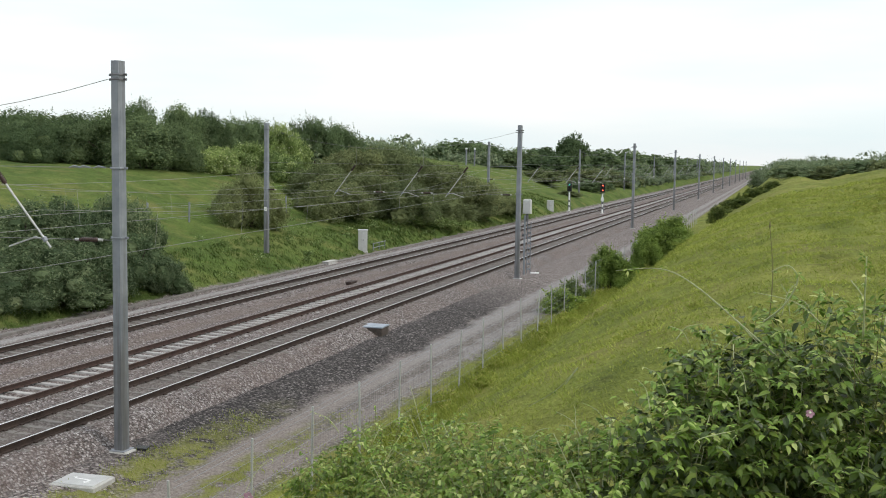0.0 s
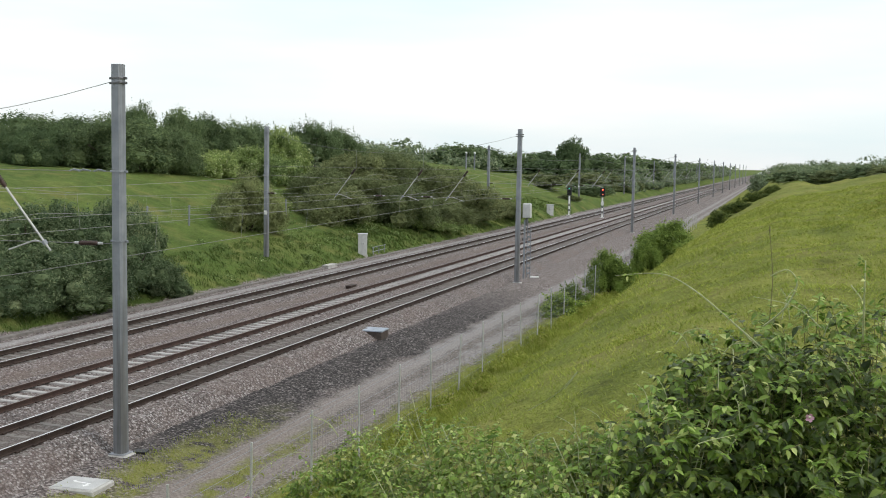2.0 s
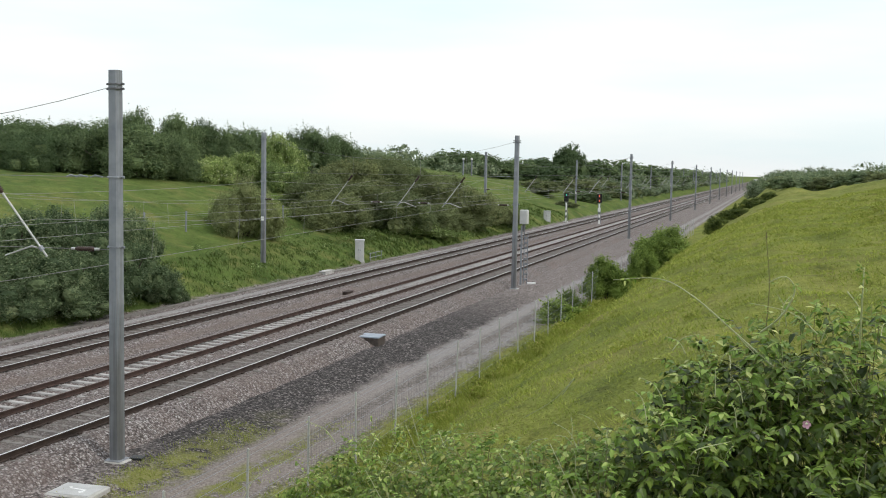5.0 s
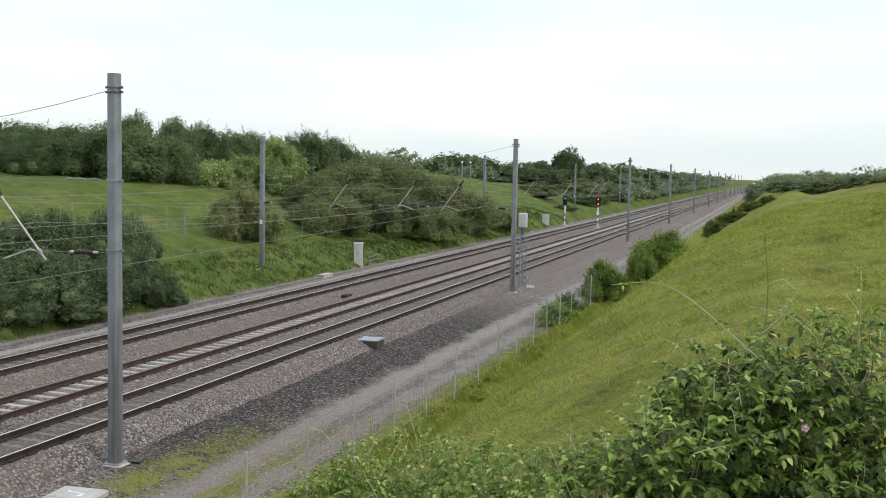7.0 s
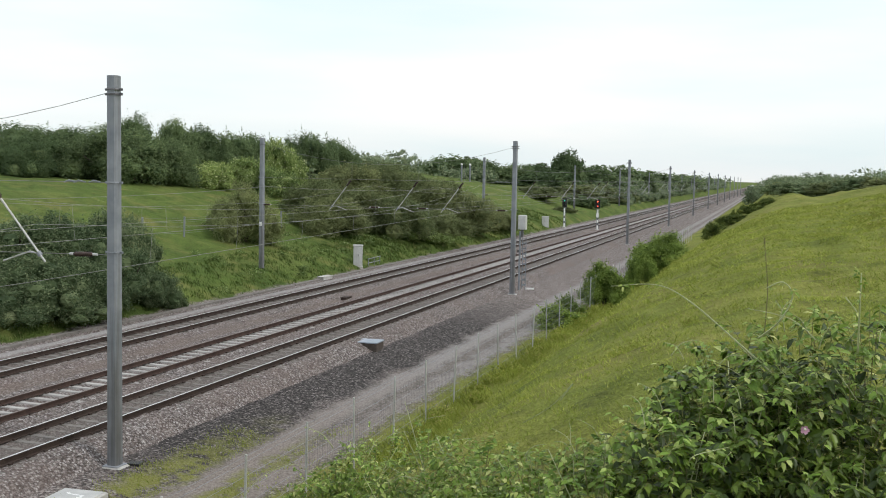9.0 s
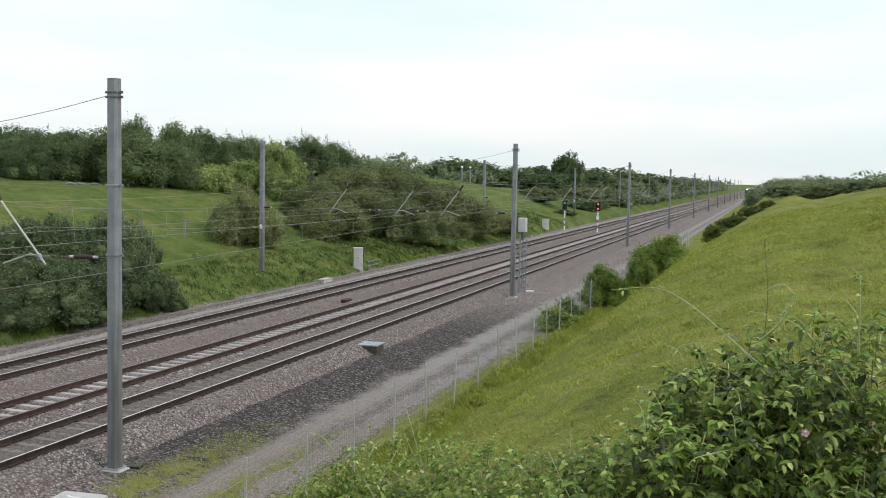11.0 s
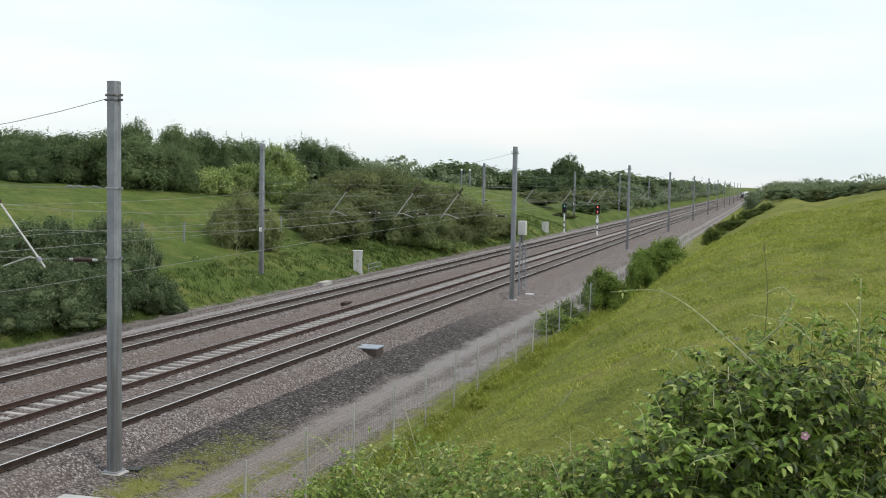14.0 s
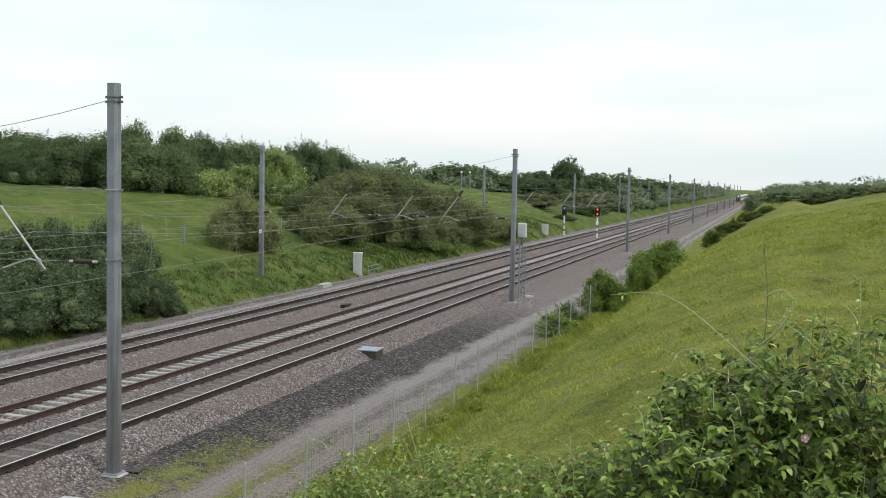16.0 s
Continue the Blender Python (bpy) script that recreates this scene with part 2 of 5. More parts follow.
SLEEPER_GREY = rough_mat("stained_concrete_sleeper", (0.12, 0.11, 0.10), (0.20, 0.185, 0.17), 3.0, 0.9, 0, 50, 0.003)
PALE_STEEL = rough_mat("pale_galvanised_tube", (0.40, 0.40, 0.39), (0.52, 0.52, 0.50), 6.0, 0.5, 0.2)
CONCRETE = rough_mat("concrete", (0.36, 0.35, 0.33), (0.50, 0.49, 0.47), 4.0, 0.9, 0, 50, 0.003, (0.30, 0.29, 0.26))
GRP = rough_mat("pale_grey_cabinet_paint", (0.42, 0.42, 0.415), (0.52, 0.52, 0.51), 3.0, 0.55, 0, 60, 0.001)
WHITE = rough_mat("white_paint", (0.70, 0.70, 0.69), (0.82, 0.82, 0.81), 5.0, 0.6)
BLACK = rough_mat("black_paint", (0.012, 0.012, 0.013), (0.03, 0.03, 0.03), 5.0, 0.5)
PORCELAIN = rough_mat("brown_porcelain", (0.040, 0.026, 0.022), (0.075, 0.046, 0.038), 9.0, 0.25)
WIRE = rough_mat("weathered_copper_wire", (0.22, 0.225, 0.21), (0.30, 0.305, 0.285), 1.0, 0.7, 0.2)
WOOD = rough_mat("bark", (0.055, 0.045, 0.035), (0.12, 0.10, 0.08), 6.0, 0.95, 0, 40, 0.01)
CANE = rough_mat("bramble_cane", (0.30, 0.33, 0.16), (0.44, 0.46, 0.27), 9.0, 0.7)
CANE_DULL = rough_mat("dull_green_stalk", (0.13, 0.13, 0.05), (0.20, 0.19, 0.08), 9.0, 0.8)
L_DARK = leaf_mat("dark_thicket_leaves", [(0, (0.098, 0.140, 0.075)), (0.5, (0.132, 0.182, 0.090)), (1, (0.175, 0.228, 0.112))])
L_SCRUB = leaf_mat("grey_green_scrub_leaves", [(0, (0.140, 0.160, 0.080)), (0.5, (0.175, 0.203, 0.098)), (1, (0.222, 0.250, 0.122))])
L_BRAMBLE = leaf_mat("bramble_bank_leaves", [(0, (0.070, 0.105, 0.058)), (0.5, (0.130, 0.178, 0.094)), (1, (0.255, 0.300, 0.180))])
L_PALE = leaf_mat("pale_bramble_leaves", [(0, (0.111, 0.158, 0.057)), (0.5, (0.223, 0.297, 0.106)), (0.9, (0.351, 0.427, 0.174)), (1, (0.666, 0.704, 0.463))])
L_HAW = leaf_mat("hawthorn_leaves", [(0, (0.105, 0.155, 0.040)), (0.5, (0.205, 0.285, 0.070)), (1, (0.330, 0.420, 0.115))])
L_GORSE = leaf_mat("dark_gorse", [(0, (0.048, 0.075, 0.022)), (0.5, (0.102, 0.137, 0.038)), (1, (0.212, 0.241, 0.065))])
L_NEAR = leaf_mat("bramble_leaves", [(0, (0.022, 0.040, 0.005)), (0.5, (0.075, 0.118, 0.012)), (0.9, (0.160, 0.218, 0.030)), (1, (0.250, 0.300, 0.065))], 0.42, 0.18)
# Paled tones: distance haze is put into the far leaves' colour.
L_FAR_HAZED = leaf_mat("haze_paled_far_leaves", [(0, (0.125, 0.172, 0.112)), (0.5, (0.200, 0.250, 0.160)), (1, (0.300, 0.340, 0.225))], patch=0.12)
# Pale tones of young shoots, also standing in for light on the bush's top.
L_YOUNG_LIT = leaf_mat("young_lit_bramble_leaves", [(0, (0.102, 0.175, 0.026)), (0.5, (0.203, 0.315, 0.053)), (0.85, (0.349, 0.454, 0.117)), (1, (0.611, 0.615, 0.280))], 0.42, 0.35)
L_FRESH = leaf_mat("fresh_bramble_leaves", [(0, (0.062, 0.112, 0.015)), (0.5, (0.130, 0.200, 0.028)), (0.85, (0.215, 0.288, 0.058)), (1, (0.380, 0.390, 0.150))], 0.42, 0.3)
L_GRASS_R = leaf_mat("meadow_grass", [(0, (0.200, 0.245, 0.044)), (0.5, (0.285, 0.338, 0.064)), (0.9, (0.350, 0.380, 0.086)), (1, (0.400, 0.390, 0.130))], 0.7, 0.4, 0.0)
L_GRASS_L = leaf_mat("bank_grass", [(0, (0.054, 0.088, 0.024)), (0.5, (0.086, 0.133, 0.032)), (0.9, (0.130, 0.172, 0.050)), (1, (0.273, 0.273, 0.124))], 0.7, 0.4, 0.0)
L_TUSSOCK = leaf_mat("tussock_blades", [(0, (0.190, 0.235, 0.045)), (0.5, (0.290, 0.335, 0.068)), (0.9, (0.370, 0.370, 0.105)), (1, (0.430, 0.340, 0.180))], 0.7, 0.4)
PINK = rough_mat("pink_petal", (0.46, 0.24, 0.33), (0.58, 0.36, 0.44), 20, 0.7)
CREAM = rough_mat("cream_blossom", (0.62, 0.62, 0.46), (0.75, 0.75, 0.62), 20, 0.8)


# ---- building helpers ----
class Shape:
    """Collects vertices and faces for one mesh."""

    def __init__(self):
        self.v, self.f = [], []

    def box(self, x, y, z, sx, sy, sz, m=None, cut=0.0):
        """A box about its centre with chamfered upright and top edges."""
        b = len(self.v)
        c = min(cut, sx * 0.3, sy * 0.3, sz * 0.4)
        if c > 0:
            rings = []
            for zz, inset in ((-sz / 2, 0), (sz / 2 - c, 0), (sz / 2, c)):
                hx, hy = sx / 2 - inset, sy / 2 - inset
                rings.append([(hx, -hy + c, zz), (hx, hy - c, zz), (hx - c, hy, zz), (-hx + c, hy, zz), (-hx, hy - c, zz), (-hx, -hy + c, zz), (-hx + c, -hy, zz), (hx - c, -hy, zz)])
            pts = [q for r in rings for q in r]
            fs = [tuple(reversed(range(8))), tuple(range(16, 24))]
            fs += [(k * 8 + i, k * 8 + (i + 1) % 8, k * 8 + 8 + (i + 1) % 8, k * 8 + 8 + i) for k in (0, 1) for i in range(8)]
        else:
            pts = [(sx / 2 * i, sy / 2 * j, sz / 2 * k) for k in (-1, 1) for i, j in ((-1, -1), (1, -1), (1, 1), (-1, 1))]
            fs = [(3, 2, 1, 0), (4, 5, 6, 7)] + [(i, (i + 1) % 4, 4 + (i + 1) % 4, 4 + i) for i in range(4)]
        for q in pts:
            q = Vector(q)
            if m:
                q = m @ q
            self.v.append((q[0] + x, q[1] + y, q[2] + z))
        self.f += [tuple(b + i for i in t) for t in fs]
        return self

    def tube(self, pts, r, n=6, r2=None):
        """A tube along points; the radius runs from r to r2."""
        pts = [Vector(p) for p in pts]
        b = len(self.v)
        for i, p in enumerate(pts):
            d = (pts[min(i + 1, len(pts) - 1)] - pts[max(i - 1, 0)]).normalized()
            u = d.cross(Vector((0.31, 0.95, 0.05)) if abs(d.y) < 0.9 else Vector((1, 0, 0.02))).normalized()
            w = d.cross(u)
            rr = r if r2 is None else r + (r2 - r) * i / max(1, len(pts) - 1)
            for k in range(n):
                a = 2 * math.pi * k / n
                self.v.append(tuple(p + rr * (math.cos(a) * u + math.sin(a) * w)))
        for i in range(len(pts) - 1):
            for k in range(n):
                self.f.append((b + i * n + k, b + i * n + (k + 1) % n, b + (i + 1) * n + (k + 1) % n, b + (i + 1) * n + k))
        self.f.append(tuple(b + k for k in reversed(range(n))))
        self.f.append(tuple(b + (len(pts) - 1) * n + k for k in range(n)))
        return self

    def lathe(self, prof, m=None, n=12):
        """A turned form about z from (radius, height) pairs."""
        b = len(self.v)
        for r, z in prof:
            for k in range(n):
                a = 2 * math.pi * k / n
                q = Vector((r * math.cos(a), r * math.sin(a), z))
                self.v.append(tuple(m @ q if m else q))
        for i in range(len(prof) - 1):
            for k in range(n):
                self.f.append((b + i * n + k, b + i * n + (k + 1) % n, b + (i + 1) * n + (k + 1) % n, b + (i + 1) * n + k))
        self.f.append(tuple(b + k for k in reversed(range(n))))
        self.f.append(tuple(b + (len(prof) - 1) * n + k for k in range(n)))
        return self

    def mesh(self, name, mat, smooth=False):
        me = bpy.data.meshes.new(name)
        me.from_pydata(self.v, [], self.f)
        me.materials.append(mat)
        if smooth:
            me.polygons.foreach_set("use_smooth", [True] * len(me.polygons))
        me.update()
        return me


def part(name, shape, mat, parent, label="", m=None, smooth=False):
    ob = new(name, shape if isinstance(shape, bpy.types.Mesh) else shape.mesh(name, mat, smooth))
    ob.parent = parent
    if m:
        ob.matrix_basis = m
    return tagged(ob, label) if label else ob


def thing(name, m, label, category, group="", kind=""):
    ob = new(name)
    ob.empty_display_size = 0.2
    ob.matrix_basis = m
    return tagged(ob, label, category, group, kind)


def grid_mesh(name, xs, ys, zz, mat, smooth=True):
    """A sheet over xs by ys with heights zz[j][i]."""
    nx, ny = len(xs), len(ys)
    v = np.stack([np.tile(xs, ny), np.repeat(ys, nx), np.asarray(zz).ravel()], 1)
    i, j = np.meshgrid(np.arange(nx - 1), np.arange(ny - 1))
    a = (j * nx + i).ravel()
    f = np.stack([a, a + 1, a + nx + 1, a + nx], 1)
    me = bpy.data.meshes.new(name)
    me.from_pydata(v.tolist(), [], f.tolist())
    me.materials.append(mat)
    if smooth:
        me.polygons.foreach_set("use_smooth", [True] * len(me.polygons))
    return me


# ---- the ground ----
PROFILE_X = (-400, -80, -65, -55, -50, -45, -41, -38, -34.3, -32.2, -31.2, -16.0, -14.6, -13.4, -11.6, -10.4, -9.2, -8.2, -7, -5.9, -4.4, -1.7, 0, 3, 6, 9, 15, 40, 400)
PROFILE_Z = (10, 8, 7.3, 6.5, 5.7, 4.2, 2.5, 1.7, 0.8, -0.5, -0.62, -0.62, -0.78, -0.8, -0.82, -0.74, -0.5, 0.12, 1.0, 2.1, 3.0, 4.2, 4.7, 5.0, 5.75, 6.35, 6.35, 6.35, 6.35)


def lump(x, y, s, seed):
    """Smooth bumps of about s metres, from a few waves."""
    rs = np.random.RandomState(seed)
    out = 0
    for k in range(14):
        a, ph, q = rs.uniform(0, 6.28), rs.uniform(0, 6.28), rs.uniform(0.6, 1.7)
        out = out + np.sin((x * np.cos(a) + y * np.sin(a)) * 6.28 / s * q + ph)
    return out / 9


def drift(x, y):
    """How far the foot of the banks and the meadow lie to the right of their plain profile."""
    return 0.00934 * np.where(x < -9, np.clip(y, 32, 107), np.clip(y, 32, 500))


def height(x, y):
    x, y = np.asarray(x, float), np.asarray(y, float)
    across, ahead = 0.954 * x + 0.3 * y, 0.954 * y - 0.3 * x
    lean = np.clip(0.0162 * across - 0.0016 * ahead + 0.05, -1.2, 1.6)
    side = np.where(x < -20, np.clip((-31.2 - x) / 2.5, 0, 1), np.clip((x + 11.0) / 3.0, 0, 1))
    x = x - drift(x, y)
    shift = np.where(x > -10.5, np.clip((y - 50) / 60, 0, 1) * 1.0 * np.clip((x + 10.5) / 1.5, 0, 1), 0)
    z = np.interp(x - shift, PROFILE_X, PROFILE_Z)
    z = np.where(x < -32, -0.5 + (z + 0.5) * (1 - 0.38 * np.clip((y - 150) / 170, 0, 1)), z)
    off = np.clip((np.abs(x + 21.3) - 11.2) / 4, 0, 1)
    z = z + off * (0.22 * lump(x, y, 14, 1) + 0.14 * lump(x, y, 5, 2) + 0.05 * lump(x, y, 2.1, 3) + 0.04 * lump(x, y, 1.1, 14))
    z = z + 0.02 * lump(x, y, 1.1, 4)
    # a knoll on the far bank, and a hollow way between two swells of the meadow
    z = z + 1.3 * np.exp(-((x + 60) / 9) ** 2 - ((y - 172) / 28) ** 2)
    z = z - np.clip((x - 2) / 3, 0, 1) * 0.022 * np.clip(y - 115, 0, 80)
    z = z + np.clip((x + 4) / 6, 0, 1) * (0.22 * lump(x, y, 9, 12) + 0.17 * lump(x, y * 2.0, 3.5, 13) + 0.07 * lump(x, y * 1.5, 1.5, 15))
    return z + lean * side


def h1(x, y):
    return float(height(x, y))


def ground():
    xs = np.concatenate([[-2500, -1200, -600, -300, -200, -140, -110], np.arange(-95, -60, 1.5), np.arange(-60, -31, 0.5), np.arange(-31, -17.5, 1.5), np.arange(-17.5, 12, 0.3), np.arange(12, 40, 1.5), [45, 60, 90, 140, 250, 500, 1200, 2500]])
    ys = np.concatenate([[-400, -150, -60, -30], np.arange(-15, 3, 2.0), np.arange(3, 30, 0.4), np.arange(30, 80, 0.7), np.arange(80, 180, 1.6), np.arange(180, 420, 6), np.arange(420, 1000, 40), [1100, 1400, 2000, 3000, 4500]])
    X, Y = np.meshgrid(xs, ys)
    tagged(new("ground", grid_mesh("ground", xs, ys, height(X, Y), GROUND)), "grassy cutting sides and a stony service track along the railway", "ground", kind="structure")


def track_bed():
    px = [-30.9, -30.19, -28.48, -27.61, -27.25, -27.15, -25.34, -25.24, -24.85, -24.36, -23.77, -23.27, -22.59, -22.49, -20.79, -20.7, -19.4, -19.31, -17.66, -17.56, -17.28, -16.95, -16.48, -16.2]
    pz = [-0.70, -0.55, -0.20, -0.165, -0.165, -0.205, -0.205, -0.165, -0.165, -0.25, -0.30, -0.165, -0.165, -0.228, -0.228, -0.165, -0.165, -0.195, -0.195, -0.165, -0.18, -0.26, -0.60, -0.75]
    xs = np.arange(-30.9, -16.15, 0.1)
    ys = np.concatenate([np.arange(-15, 12, 1.5), np.arange(12, 75, 0.22), np.arange(75, 160, 0.9), np.arange(160, 400, 6), np.arange(400, 2300, 50)])
    X, Y = np.meshgrid(xs, ys)
    rs = np.random.RandomState(5)
    Z = np.interp(X, px, pz) + rs.normal(0, 0.016, X.shape) * (Y < 160) + 0.02 * lump(X, Y, 2.3, 7)
    tagged(new("track_bed", grid_mesh("track_bed", xs, ys, Z, BALLAST, False)), "pinkish grey stone ballast under three railway tracks", "track bed", kind="structure")


ground()
track_bed()

# ---- the tracks ----
TRACKS = (-26.23, -21.60, -18.50)
GAUGE_HALF = 0.7525
RAIL_PROFILE = ((-0.075, -0.172), (0.075, -0.172), (0.075, -0.160), (0.011, -0.140), (0.011, -0.048), (0.036, -0.036), (0.036, -0.006), (0.030, 0.0), (-0.030, 0.0), (-0.036, -0.006), (-0.036, -0.036), (-0.011, -0.048), (-0.011, -0.140), (-0.075, -0.160))


def rail_shape():
    s = Shape()
    ys = (-15, 20, 60, 120, 300, 700, 2300)
    k = len(RAIL_PROFILE)
    for y in ys:
        s.v += [(x, y, z) for x, z in RAIL_PROFILE]
    for i in range(len(ys) - 1):
        s.f += [(i * k + a, (i + 1) * k + a, (i + 1) * k + (a + 1) % k, i * k + (a + 1) % k) for a in range(k)]
    s.f += [tuple(range(k)), tuple(reversed(range((len(ys) - 1) * k, len(ys) * k)))]
    return s


def sleeper_shape(s, y, w=0.28, top=-0.178):
    """A prestressed sleeper: deep ends with sloped sides, a shallower middle."""
    rows = ((-1.25, top - 0.035, w * 0.40), (-1.2, top, w * 0.36), (-0.5, top + 0.002, w * 0.36), (-0.3, top - 0.008, w * 0.33), (0.3, top - 0.008, w * 0.33), (0.5, top + 0.002, w * 0.36), (1.2, top, w * 0.36), (1.25, top - 0.035, w * 0.40))
    b = len(s.v)
    for x, z, half in rows:
        s.v += [(x, y - half - 0.035, z - 0.12), (x, y - half, z), (x, y + half, z), (x, y + half + 0.035, z - 0.12)]
    for i in range(len(rows) - 1):
        for k in range(3):
            a = b + i * 4 + k
            s.f.append((a, a + 4, a + 5, a + 1))
    s.f += [(b + 3, b + 2, b + 1, b), tuple(b + (len(rows) - 1) * 4 + k for k in range(4))]
    return s


def tracks():
    rail = rail_shape()
    one = sleeper_shape(Shape(), 0)
    fast = Shape()
    for sx in (-1, 1):
        for e in (-0.11, 0.11):
            fast.box(sx * GAUGE_HALF + e, 0, -0.155, 0.09, 0.13, 0.05, cut=0.015)
    rs = np.random.RandomState(11)
    for x, side, top, mat, label in (
        (TRACKS[0], RUST, RAIL_TOP, SLEEPER_GREY, "brown-railed track on stained grey concrete sleepers"),
        (TRACKS[1], RUST_RED, RAIL_DULL, SLEEPER_PALE, "rusty-railed track on clean pale concrete sleepers"),
        (TRACKS[2], RUST, RAIL_TOP, SLEEPER_GREY, "bright-railed track on stained concrete sleepers"),
    ):
        t = thing("railway_track", pose(x, 0, 0), label, "railway track", "parallel tracks")
        for sx in (-1, 1):
            me = rail.mesh("rail", side)
            me.materials.append(top)
            for poly in me.polygons:
                if abs(poly.normal.z) > 0.75 and poly.center.z > -0.02:
                    poly.material_index = 1
            part("rail", me, None, t, m=pose(sx * GAUGE_HALF, 0, 0))
        me = one.mesh("sleeper", mat)
        clips = Shape()
        y = 13.0
        while y < 77:
            part("sleeper", me, None, t, m=pose(rs.normal(0, 0.01), y + rs.normal(0, 0.008), rs.normal(0, 0.003), 0, 0, rs.normal(0, 0.25)))
            if y < 60:
                b = len(clips.v)
                clips.v += [(u, v + y, w) for u, v, w in fast.v]
                clips.f += [tuple(b + i for i in q) for q in fast.f]
            y += 0.65
        tagged(part("rail_clips", clips, RUST, t), kind="stuff")
        s = Shape()
        while y < 420:
            sleeper_shape(s, y)
            y += 0.65
        y = 12.35
        while y > -14:
            sleeper_shape(s, y)
            y -= 0.65
        tagged(part("sleeper_row", s, mat, t), kind="stuff")


tracks()


# ---- overhead line ----
NEAR_X, FAR_X = -16.1, -33.6
NEAR_Y = (22.9, 66.8, 125.2, 178.7, 237.7, 296.2, 349.3, 404, 459, 514, 569, 624)
FAR_Y = (19.5, 64.8, 123.3, 185.6, 244.6, 306.5, 368.6, 424.1, 479.9, 541.2, 607.1, 682.0)


def mast_shape(h):
    """A tall welded post, eight-sided by its wide chamfers, a little slimmer at the top."""
    s = Shape()
    rows = ((0, 0.158), (h, 0.140))
    for z, r in rows:
        c = r * 0.30
        s.v += [(r, -r + c, z), (r, r - c, z), (r - c, r, z), (-r + c, r, z), (-r, r - c, z), (-r, -r + c, z), (-r + c, -r, z), (r - c, -r, z)]
    s.f += [(i, (i + 1) % 8, 8 + (i + 1) % 8, 8 + i) for i in range(8)] + [tuple(range(8, 16))]
    return s


def band(z, r=0.162, h=0.045):
    """A clamp round the post with two bolted ears."""
    s = Shape()
    s.box(0, 0, z, 2 * r, 2 * r, h, cut=0.05)
    s.box(r + 0.05, 0, z, 0.10, 0.05, h * 1.3, cut=0.01)
    s.box(-r - 0.05, 0, z, 0.10, 0.05, h * 1.3, cut=0.01)
    return s


def mast(x, y, near):
    z0 = -0.62 if near else h1(x, y)
    top = 9.55
    m = thing("catenary_mast", pose(x, y, z0), "galvanised grey steel catenary mast on a concrete footing", "mast", "masts along the railway")
    hh = top - z0
    part("post", mast_shape(hh), MAST_STEEL, m)
    for z in (9.08, 9.2, 6.82, 5.02) if near else (9.1, 6.82, 6.2, 5.0):
        part("clamp", band(z - z0), DARK_STEEL if z > 9 else STEEL, m)
    part("footing", Shape().box(0.03, 0, -0.04 if near else -0.3, 0.58, 0.52, 0.16, cut=0.04), CONCRETE, m)
    part("base_plate", Shape().box(0, 0, 0.045 if near else -0.2, 0.46, 0.46, 0.03, cut=0.008), STEEL, m)
    if not near:
        part("plate", Shape().box(0, -0.17, 3.0 - z0 + 0.6, 0.2, 0.012, 0.28), WHITE, m, "blank white plate")
    return m


def insulator(s, a, b, r=0.07):
    """A ribbed insulator from a to b."""
    a, b = Vector(a), Vector(b)
    d = b - a
    m = Matrix.Translation(a) @ d.to_track_quat("Z", "Y").to_matrix().to_4x4()
    L = d.length
    prof = [(r * 0.35, 0), (r * 0.5, L * 0.04)]
    k = 8
    for i in range(k):
        z = L * (0.08 + 0.84 * i / k)
        prof += [(r * 0.55, z), (r, z + L * 0.04), (r * 0.6, z + L * 0.075)]
    prof += [(r * 0.5, L * 0.96), (r * 0.35, L)]
    s.lathe(prof, m, 10)


def sag_line(a, b, sag, n=10):
    a, b = Vector(a), Vector(b)
    return [a.lerp(b, i / n) - Vector((0, 0, 4 * sag * (i / n) * (1 - i / n))) for i in range(n + 1)]


